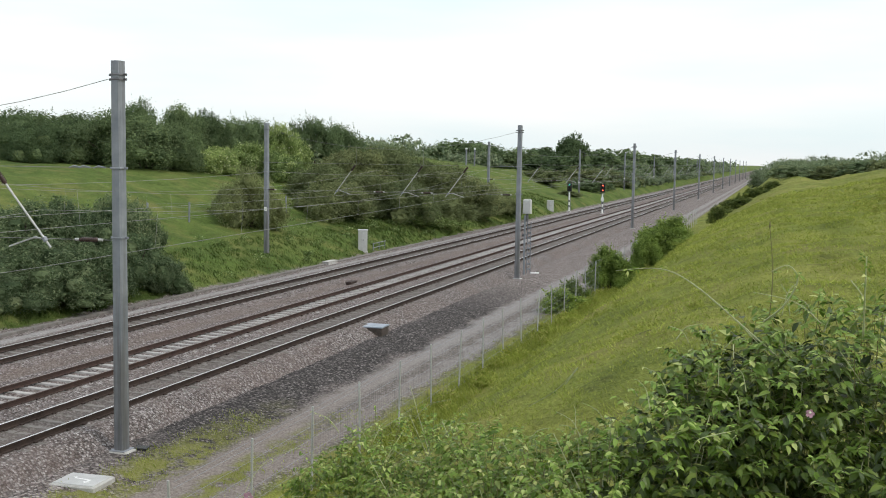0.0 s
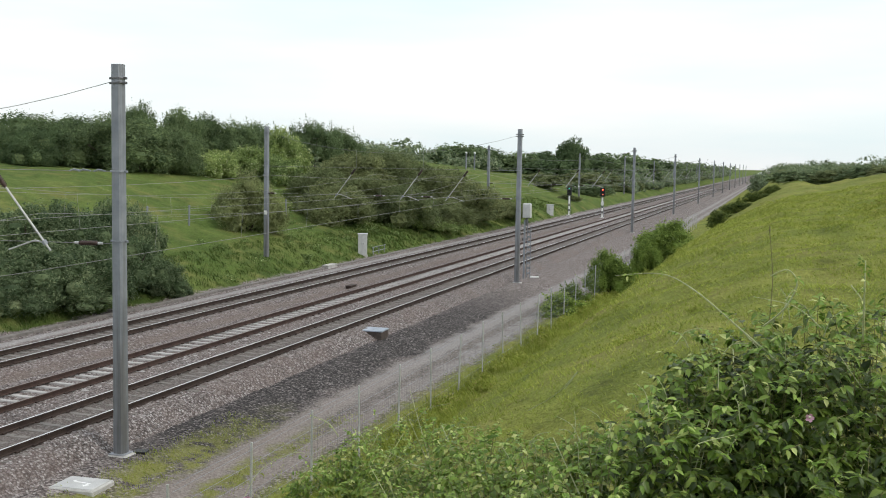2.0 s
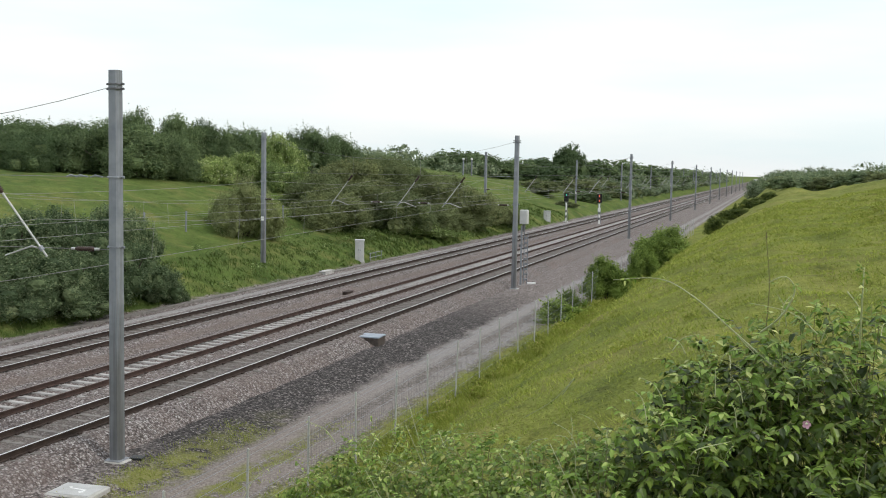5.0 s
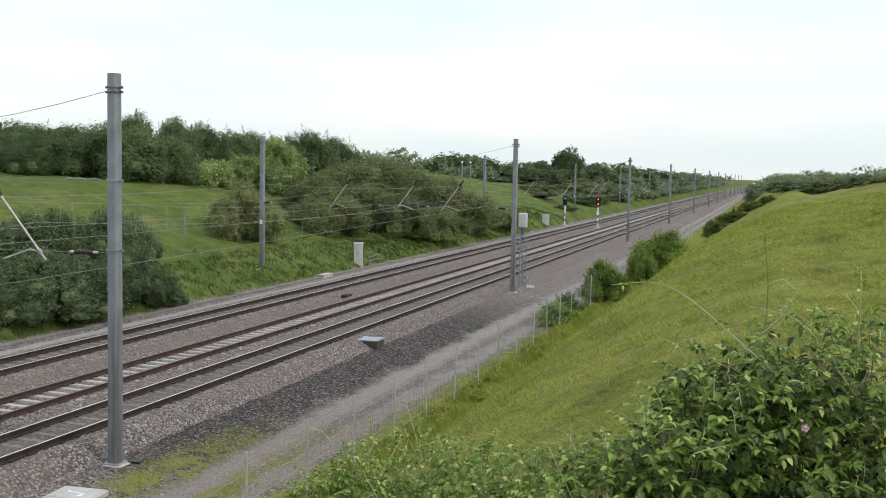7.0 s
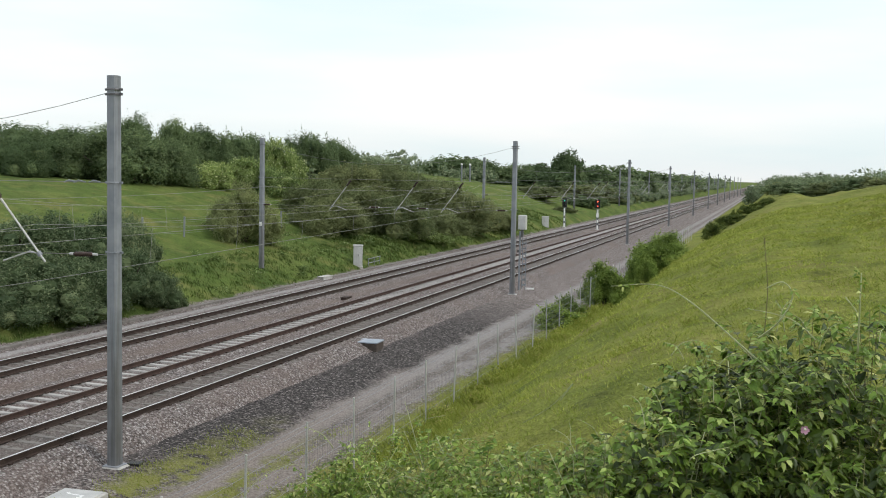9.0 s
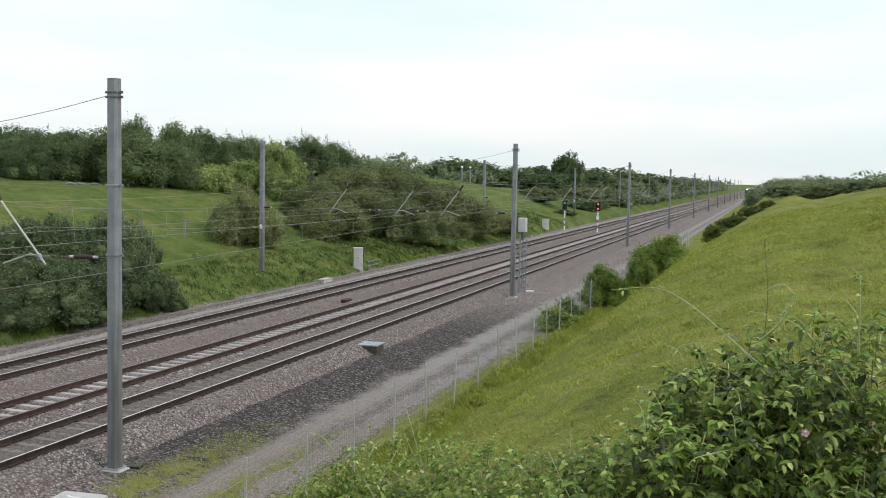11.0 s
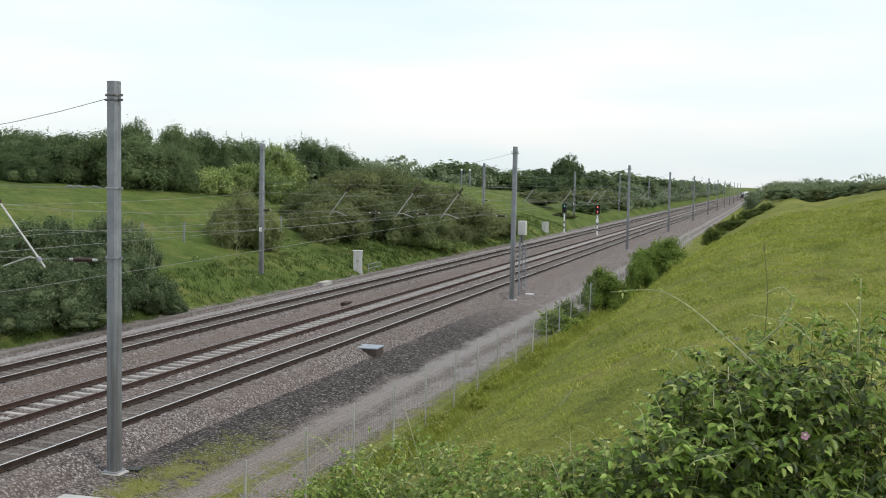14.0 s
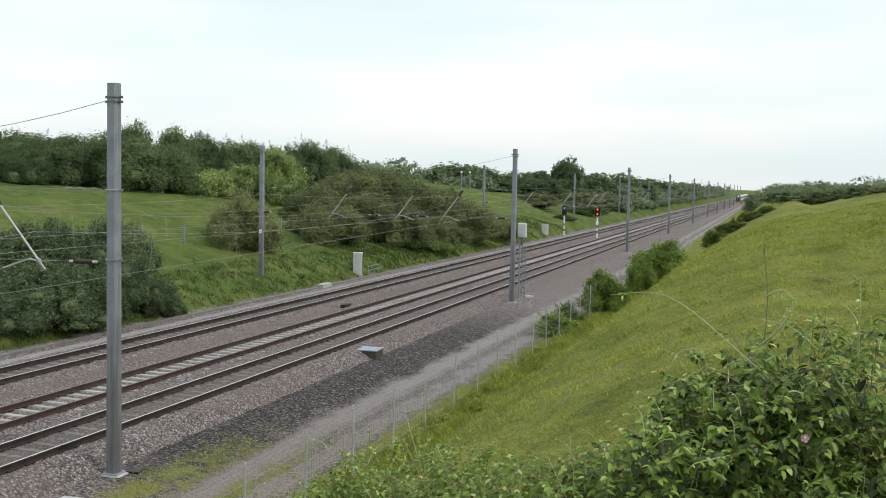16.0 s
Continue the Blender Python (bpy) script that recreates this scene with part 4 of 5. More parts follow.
KINDS = {
    "dark": kinds("thicket_bush", 20, L_DARK, 18000, 0.030, 11, 0.20, "dense dark green hawthorn thicket on the bank top", 3),
    "scrub": kinds("scrub_bush", 30, L_SCRUB, 18000, 0.030, 12, 0.13, "dull grey-green scrub bush on the grassy bank", 3),
    "bramble": kinds("bramble_thicket", 40, L_BRAMBLE, 18000, 0.030, 13, 0.12, "tangled low bramble thicket on the bank", 3),
    "pale": kinds("pale_bramble_thicket", 45, L_PALE, 15000, 0.040, 11, 0.14, "pale green flowering bramble and elder thicket on the bank", 2),
    "hawthorn": kinds("hawthorn_bush", 50, L_HAW, 20000, 0.028, 15, 0.26, "fresh green hawthorn bush beside the boundary fence", 2, False),
    "sapling": kinds("hawthorn_sapling", 55, L_HAW, 4500, 0.042, 9, 0.30, "low sparse hawthorn growing through the mesh fence", 1, False),
    "gorse": kinds("gorse_bush", 60, L_GORSE, 14000, 0.034, 11, 0.09, "dark rounded gorse bush on the meadow's edge", 2, False),
    "tree": kinds("tree", 70, L_DARK, 12000, 0.036, 15, 0.12, "lone dark round-headed tree above the hedge", 1, False),
}
USED = set()


def plant(kind, x, y, w, h, sink=0.15):
    rs = random.Random(int(x * 131 + y * 17))
    pool = KINDS[kind][1 if y > 150 else 0]
    src = pool[rs.randrange(len(pool))]
    m = pose(x, y, h1(x, y) - sink, 0, 0, rs.uniform(0, 360))
    ob = copy_thing(src, m) if src.name in USED else src
    USED.add(src.name)
    ob.matrix_basis = m
    k = w * {"dark": 1.55, "scrub": 1.3, "bramble": 1.25, "pale": 1.35}.get(kind, 1.12) / ASPECT[src.name.split(".")[0]]
    ob.scale = (k * rs.uniform(0.95, 1.1), k * rs.uniform(0.95, 1.1), (h + sink) * 0.97)
    return ob


DARK = ((-62.9, 75.7, 3.7, 3.7), (-67.6, 83.3, 7.1, 5.2), (-62.9, 83.1, 6.4, 5.1), (-58.5, 82.2, 5.8, 5.2), (-55.4, 82.9, 6.3, 5.3), (-53.8, 84.4, 4, 4.6), (-63, 92.8, 4.1, 6.7), (-74.3, 89, 6.4, 5.1), (-72.7, 94.1, 4.9, 5.1), (-64.9, 104.9, 4.9, 6.9), (-64.3, 108.4, 4.7, 6.2), (-61.6, 110.2, 5.1, 6.3), (-61.4, 115.6, 5, 6.3), (-58.5, 126, 5.2, 7.1), (-58.9, 135.2, 5.2, 6.5), (-63, 203.1, 10.4, 5.7), (-65, 234, 10.6, 6), (-59, 237.3, 9.3, 5.5), (-57, 258.9, 10.1, 6.1), (-54, 236.3, 10.5, 3.9), (-47, 231.3, 9, 5), (-46, 275, 13.5, 7.6), (-46, 341.5, 16.6, 8.7), (-45, 416.7, 18, 8), (-44, 522.1, 19.5, 6.1))
PALE = ((-52.3, 89.2, 4.9, 2.9), (-51.2, 93.5, 5.1, 3.3), (-47.8, 94.1, 4.5, 3.4), (-50.7, 102.2, 4.3, 5.8), (-37.6, 101.1, 4.7, 1.6), (-34.2, 98.2, 4.6, 1.7), (-33.0, 101.5, 4.1, 1.0))
SCRUB = ((-39.0, 72.1, 5.1, 4.9), (-38.4, 87.0, 6.7, 4.1), (-40.9, 90.0, 5.9, 4.7), (-43.5, 103.2, 7.3, 5.1), (-42.4, 108.9, 8.9, 6.2), (-40.7, 114.0, 8.6, 6.5), (-37.1, 114.7, 7.9, 5.9), (-34.4, 117.5, 7.4, 4.9), (-33.9, 126.3, 6.5, 3.0), (-39.0, 96.7, 6.8, 4.4), (-35.3, 96.6, 6.7, 4.4), (-34.0, 104.4, 6.6, 3.1), (-33.7, 116.2, 6.0, 1.6), (-32.9, 130.8, 4.0, 1.8), (-43.0, 198.0, 8.9, 2.8), (-42.0, 228.8, 11.4, 3.8), (-42.0, 264.5, 10.1, 3.3), (-37.5, 253.9, 7.6, 1.8), (-37.5, 297.2, 8.9, 1.5), (-35.0, 182.8, 3.7, 1.2), (-38.0, 353.2, 9.5, 1.9), (-39.0, 494.4, 15.8, 2.8))
BRAMBLE = ((-38.4, 46.0, 4.9, 3.5), (-37.4, 48.4, 4.7, 3.7), (-37.4, 52.4, 4.4, 4.0), (-36.8, 54.4, 2.8, 3.5), (-33.8, 41.1, 4.6, 2.9), (-33.2, 44.2, 4.3, 2.9), (-33.0, 47.8, 3.9, 3.2), (-32.5, 49.8, 2.8, 2.2), (-31.9, 50.7, 1.6, 1.2), (-33.0, 42.4, 4.2, 1.4), (-33.2, 38.9, 3.4, 1.7))
HAWTHORN = ((-9.5, 63.8, 2.9, 2.9), (-7.7, 81.2, 4.9, 3.6), (-8.6, 75.1, 2.4, 2.7))
GORSE = ((-5.0, 110.8, 3.3, 2.0), (-3.5, 115.0, 3.5, 1.3), (-1.7, 125.4, 3.7, 1.2), (-0.1, 137.7, 2.6, 1.2), (-5.5, 180.6, 1.9, 2.0), (-4.4, 191.4, 1.8, 2.0))
SAPLING = ((-10.5, 54.1, 2.3, 1.5), (-10.4, 56.9, 1.6, 1.7))
for kind, rows in (("dark", DARK), ("scrub", SCRUB), ("pale", PALE), ("bramble", BRAMBLE), ("hawthorn", HAWTHORN), ("gorse", GORSE), ("sapling", SAPLING)):
    for row in rows:
        plant(kind, *row)
HEDGE_SHRUBS = ((2.9, 172, 7, 1.9), (1.3, 190, 4.5, 2.4), (6, 178, 7.5, 2.9), (9.8, 169.9, 8, 2.5), (12.9, 164.9, 7, 2.5), (15.6, 159.9, 6.5, 2.6))
for k, row in enumerate(HEDGE_SHRUBS):
    plant(("bramble", "scrub")[k % 2], *row)
BANK_SHRUBS = ((-41.0, 261.0, 9.3, 4.0), (-38.0, 272.7, 6.2, 2.7), (-42.0, 286.1, 10.4, 4.4), (-39.0, 303.7, 7.3, 3.1), (-43.0, 320.2, 11.5, 4.6), (-39.0, 339.9, 8.4, 3.4), (-43.0, 364.2, 12.7, 4.9), (-39.0, 397.6, 9.6, 3.6), (-42.0, 434.2, 12.9, 5.1), (-39.0, 490.7, 10.9, 4.1), (-42.0, 573.0, 16.5, 7.7), (-36.2, 255.5, 5.2, 2.5), (-36.5, 279.9, 6.3, 3.0), (-36.0, 298.0, 5.2, 2.3), (-36.6, 315.9, 7.4, 3.4), (-36.0, 356.4, 6.4, 2.8), (-36.8, 210.6, 6.2, 2.8), (-36.4, 229.1, 5.2, 2.3))
for k, row in enumerate(BANK_SHRUBS):
    plant(("scrub", "dark", "bramble")[k % 3], *row)
plant("tree", -46, 246, 8.4, 12.0)
for near, far in KINDS.values():
    for src in dict.fromkeys(near + far):
        if src.name not in USED:
            for ob in (*src.children_recursive, src):
                bpy.data.objects.remove(ob)


def woods(name, spots, label, leaf, per, mat, category="woods"):
    """Far hedges and woods as one mass of clumps."""
    rs = np.random.RandomState(len(spots))
    Ps, Ns = [], []
    for x, y, w, h in spots:
        x += float(drift(x, y))
        z = h1(x, y)
        lobes = []
        for k in range(7):
            r = rs.uniform(0.24, 0.36)
            lobes.append((x + w * rs.uniform(-0.4, 0.4), y + w * rs.uniform(-0.4, 0.4), z + h * rs.uniform(0.15, 0.7), w * r, w * r, h * r * 1.35))
        P, N = crown_points(rs, lobes, per, per // 200, h * 0.08, leaf * 0.6)
        Ps.append(P)
        Ns.append(N)
    tagged(new(name, leaf_quads(name, np.concatenate(Ps), np.concatenate(Ns), leaf, mat, rs)), label, category, kind="stuff")


def far_woods():
    rs = random.Random(9)
    a = []
    for k in range(46):
        y = 255 + k * 13
        a.append((-43 + rs.uniform(-3, 3), y, rs.uniform(9, 14), 4.2 + rs.uniform(-1.4, 1.8)))
        a.append((-37.5 + rs.uniform(-1, 1), y + 5, 7, 2.0 + rs.uniform(-0.8, 1.2)))
    for k in range(16):
        a.append((-62 - rs.uniform(0, 10), 130 + k * 17, 13, (3.0 if k < 5 else 4.6) + rs.uniform(-0.6, 1.3)))
    woods("far_wood_left", a, "long dark green hedge running along the far bank", 0.50, 1900, L_FAR_HAZED)
    b = []
    for k in range(26):
        b.append((13 + k * 2.4 + rs.uniform(-1, 1), 165 + rs.uniform(-5, 20) - k * 0.5, rs.uniform(4, 9), 1.9 + rs.uniform(-1.0, 1.6)))
    for k in range(30):
        b.append((4 + rs.uniform(-4, 14), 190 + k * 9, 10, 2.9 + rs.uniform(-0.8, 1.2)))
    for k in range(16):
        b.append((2 + rs.uniform(-2, 5), 330 + k * 30, 9, 2.0 + rs.uniform(-0.5, 1.0)))
    for k in range(16):
        b.append((-7.4 + rs.uniform(-0.5, 0.5) - k * 0.05, 300 + k * 14, 4.0, 4.2 + rs.uniform(-0.8, 0.5)))
    woods("far_wood_right", b, "dark hedge along the meadow's far edge", 0.30, 1600, L_FAR_HAZED)
    c = []
    for k in [*range(20), *range(28, 60)]:
        c.append((-260 + k * 10 + rs.uniform(-6, 6), 1150 + rs.uniform(-80, 120), 46, 3 + rs.uniform(-1, 2)))
    woods("far_wood_horizon", c, "line of woods on the horizon, haze put into its leaf colour", 3.2, 260, L_FAR_HAZED)


far_woods()


def low_weeds():
    """Nettles, docks and young bramble in low clumps on the banks."""
    rs = random.Random(21)
    a, b = [], []
    for k in range(60):
        x = -32.6 - abs(rs.gauss(0, 4.5))
        a.append((x, rs.uniform(38, 110), rs.uniform(0.5, 1.6), rs.uniform(0.25, 0.6)))
    for k in range(60):
        b.append((-10.6 + abs(rs.gauss(0, 0.7)), rs.uniform(22, 75), rs.uniform(0.3, 0.8), rs.uniform(0.2, 0.5)))
    for k in range(26):
        b.append((rs.uniform(3.5, 6.5), rs.uniform(44, 56), rs.uniform(0.6, 1.5), rs.uniform(0.2, 0.4)))
    c = []
    for k in range(75):
        c.append((rs.uniform(-8.5, 9), 14 + 86 * rs.uniform(0, 1) ** 1.2, rs.uniform(0.35, 1.3), rs.uniform(0.08, 0.20)))
    woods("meadow_tussocks", c, "rough darker tussocks of grass and weeds in the meadow", 0.032, 520, L_TUSSOCK, "grass")
    woods("bank_weeds", a, "low clumps of nettles and young bramble in the grass", 0.075, 320, L_PALE, "weeds")
    woods("fence_weeds", b, "low leafy weeds along the fence and in the meadow", 0.06, 300, L_TUSSOCK, "weeds")


low_weeds()


def grass(name, boxes, mat, label, seed):
    """Blades in tufts over stretches (x0, x1, y0, y1, tufts, length, width)."""
    rs = np.random.RandomState(seed)
    V = []
    for x0, x1, y0, y1, n, L, W in boxes:
        x, y = rs.uniform(x0, x1, n), y0 + (y1 - y0) * rs.uniform(0, 1, n) ** 1.3
        dense = lump(x, y, 4.0, seed + 1) + 0.7 * lump(x, y, 1.6, seed + 2) + rs.normal(0, 0.45, n) > -0.25
        x, y = x[dense], y[dense]
        x = x + drift(x, y)
        for b in range(5):
            k = len(x)
            bx, by = x + rs.normal(0, 0.10, k), y + rs.normal(0, 0.10, k)
            z = height(bx, by) - 0.02
            ln = L * rs.uniform(0.5, 1.3, k)
            lean_x, lean_y = rs.normal(-0.35, 0.35, k) * ln, rs.normal(0.05, 0.35, k) * ln
            a = rs.uniform(0, 6.28, k)
            wx, wy = np.cos(a) * W * 0.5, np.sin(a) * W * 0.5
            p0, p1 = np.stack([bx - wx, by - wy, z], 1), np.stack([bx + wx, by + wy, z], 1)
            q = np.stack([bx + lean_x * 0.4, by + lean_y * 0.4, z + ln * 0.62], 1)
            dw = np.stack([wx, wy, 0 * wx], 1) * 0.7
            t = np.stack([bx + lean_x, by + lean_y, z + ln * 0.9], 1)
            V.append(np.stack([p0, p1, q + dw, t, q - dw], 1).reshape(-1, 3))
    V = np.concatenate(V)
    me = bpy.data.meshes.new(name)
    me.from_pydata(V.tolist(), [], np.arange(len(V)).reshape(-1, 5).tolist())
    me.materials.append(mat)
    tagged(new(name, me), label, "grass", kind="stuff")


def sward(name, n, mat, label, seed):
    """Short single blades all over the meadow's near slope, thicker in tufts, coarser with distance."""
    rs = np.random.RandomState(seed)
    y = 9 + 76 * rs.uniform(0, 1, n) ** 1.7
    x = rs.uniform(0, 1, n) * (14.5 + 0.12 * y) - 10.4
    tuft = lump(x, y, 3.0, seed + 1) + 0.8 * lump(x, y, 1.1, seed + 2) + rs.normal(0, 0.5, n)
    x, y, tuft = x[tuft > -0.35], y[tuft > -0.35], tuft[tuft > -0.35]
    x = x + drift(x, y)
    k = len(x)
    z = height(x, y) - 0.02
    ln = (0.035 + 0.035 * np.clip(tuft, 0, 2.5)) * rs.uniform(0.5, 1.4, k) * (1 + y / 60)
    wide = (0.004 + 0.0005 * y) * rs.uniform(0.6, 1.3, k)
    a = rs.uniform(0, 6.28, k)
    w = np.stack([np.cos(a) * wide, np.sin(a) * wide, 0 * a], 1)
    p = np.stack([x, y, z], 1)
    tip = p + np.stack([rs.normal(-0.1, 0.8, k) * ln, rs.normal(0, 0.8, k) * ln, ln], 1)
    V = np.stack([p - w, p + w, tip], 1).reshape(-1, 3)
    me = bpy.data.meshes.new(name)
    me.from_pydata(V.tolist(), [], np.arange(len(V)).reshape(-1, 3).tolist())
    me.materials.append(mat)
    tagged(new(name, me), label, "grass", kind="stuff")


sward("meadow_sward", 240000, L_GRASS_R, "rough yellow-green meadow grass in uneven tufts", 31)
grass("fence_grass", [(-10.8, -9.3, 16, 75, 6000, 0.26, 0.014)], L_GRASS_R, "long bright green grass along the boundary fence", 3)
grass("bank_grass", [(-37, -32.1, 30, 95, 5000, 0.24, 0.03), (-40, -32.1, 85, 170, 3000, 0.30, 0.06)], L_GRASS_L, "tall green grass on the far bank", 5)
grass("track_weeds", [(-16.0, -14.3, 17, 28, 900, 0.10, 0.010), (-13.1, -12.4, 17, 30, 400, 0.10, 0.010), (-12.0, -10.8, 16, 60, 1200, 0.12, 0.008)], L_GRASS_R, "low weeds along the service track", 8)


# ---- brambles in the foreground ----
def leaflets(P, N, size, rs):
    """Three-fold leaves: each leaflet a pointed oval folded along its rib."""
    V, F = [], []
    n = len(P)
    N = N + np.array([0, -0.25, 0.45]) + 0.5 * rs.normal(size=(n, 3))
    N /= np.linalg.norm(N, axis=1, keepdims=True)
    a = rs.normal(size=(n, 3)) + np.array([0, -0.3, -1.1])
    u = a - N * (a * N).sum(1, keepdims=True)
    u /= np.linalg.norm(u, axis=1, keepdims=True)
    w = np.cross(N, u)
    s0 = size * rs.uniform(0.6, 1.25, n)
    out = []
    for ang, off, k in ((0, 0.35, 1.0), (1.25, 0.12, 0.82), (-1.25, 0.12, 0.82)):
        uu = u * math.cos(ang) + w * math.sin(ang)
        ww = -u * math.sin(ang) + w * math.cos(ang)
        s = (s0 * k)[:, None]
        o = P + uu * s * off
        rib = [o, o + uu * s * 0.45 - N * s * 0.02, o + uu * s * 0.8 - N * s * 0.10, o + uu * s * 1.08 - N * s * 0.22]
        left = [o + uu * s * 0.25 + ww * s * 0.22 + N * s * 0.08, o + uu * s * 0.62 + ww * s * 0.20 + N * s * 0.04]
        righ = [o + uu * s * 0.25 - ww * s * 0.22 + N * s * 0.08, o + uu * s * 0.62 - ww * s * 0.20 + N * s * 0.04]
        out.append(np.stack(rib + left + righ, 1))
    V = np.concatenate(out).reshape(-1, 3)
    base = np.arange(len(V) // 8)[:, None] * 8
    quads = np.concatenate([base + np.array(q) for q in ((0, 1, 5, 4), (1, 2, 5, 5), (2, 3, 5, 5), (0, 6, 7, 1), (1, 7, 2, 2), (2, 7, 3, 3))])
    faces = [tuple(dict.fromkeys(q)) for q in quads.tolist()]
    return V, faces


LOBES = ((-0.13, 5.0, 6.03, 0.42), (0.20, 5.0, 6.08, 0.5), (0.45, 4.8, 6.14, 0.5), (0.06, 4.75, 5.84, 0.5), (0.38, 4.65, 5.90, 0.5), (-0.28, 4.5, 5.84, 0.40), (-0.67, 5.0, 5.58, 0.32), (-0.66, 4.3, 5.60, 0.40), (-1.06, 5.0, 5.44, 0.36), (-1.51, 5.6, 5.28, 0.38), (-2.01, 6.2, 5.15, 0.42), (-2.52, 6.5, 5.00, 0.40), (-2.73, 6.3, 4.88, 0.35), (-1.24, 4.8, 5.28, 0.40), (-1.96, 5.5, 5.05, 0.40), (-0.30, 4.5, 5.56, 0.45), (0.11, 4.4, 5.64, 0.45), (0.40, 4.3, 5.68, 0.45))


def sprig(s, pts, r, r2):
    """A smooth cane through a few points."""
    pts = [Vector(p) for p in pts]
    fine = []
    for i in range(len(pts) - 1):
        p0, p1, p2, p3 = pts[max(i - 1, 0)], pts[i], pts[i + 1], pts[min(i + 2, len(pts) - 1)]
        for k in range(6):
            t = k / 6
            fine.append(0.5 * (2 * p1 + (p2 - p0) * t + (2 * p0 - 5 * p1 + 4 * p2 - p3) * t * t + (3 * p1 - p0 - 3 * p2 + p3) * t ** 3))
    fine.append(pts[-1])
    s.tube(fine, r, 6, r2)
    return fine


def flower(parent, x, y, z, petals=5, size=0.022, mat=None):
    f = part("flower", Shape().lathe([(0.004, 0), (0.006, 0.004), (0.003, 0.008)], pose(x, y, z), 8), CREAM, parent, "pink dog-rose flower")
    for k in range(petals):
        a = 2 * math.pi * k / petals
        s = Shape()
        c, q = math.cos(a), math.sin(a)
        s.v = [(x + c * r * size - q * w * size, y - 0.3 * size * abs(r), z + q * r * size + c * w * size) for r, w in ((0.1, 0), (0.6, 0.5), (1.1, 0.35), (1.15, -0.3), (0.6, -0.5))]
        s.v += [(u, v + 0.002, w) for u, v, w in s.v]
        s.f = [(0, 1, 2, 3, 4), (9, 8, 7, 6, 5)] + [(i, (i + 1) % 5, 5 + (i + 1) % 5, 5 + i) for i in range(5)]
        part("petal", s, mat or PINK, f)


def ovate(P, U, N, size):
    """Single pointed oval leaves from P along U, folded along the rib and drooping at the tip."""
    N = N - U * (N * U).sum(1, keepdims=True)
    N /= np.linalg.norm(N, axis=1, keepdims=True) + 1e-9
    w = np.cross(N, U)
    s = size[:, None]
    rib = [P, P + U * s * 0.40 - N * s * 0.03, P + U * s * 0.75 - N * s * 0.10, P + U * s * 1.05 - N * s * 0.24]
    left = [P + U * s * 0.22 + w * s * 0.25 + N * s * 0.06, P + U * s * 0.62 + w * s * 0.23 - N * s * 0.01]
    right = [P + U * s * 0.22 - w * s * 0.25 + N * s * 0.06, P + U * s * 0.62 - w * s * 0.23 - N * s * 0.01]
    V = np.stack(rib + left + right, 1).reshape(-1, 3)
    base = np.arange(len(P))[:, None] * 8
    quads = np.concatenate([base + np.array(q) for q in ((0, 1, 5, 4), (1, 2, 5, 5), (2, 3, 5, 5), (0, 6, 7, 1), (1, 7, 2, 2), (2, 7, 3, 3))])
    return V, [tuple(dict.fromkeys(q)) for q in quads.tolist()]


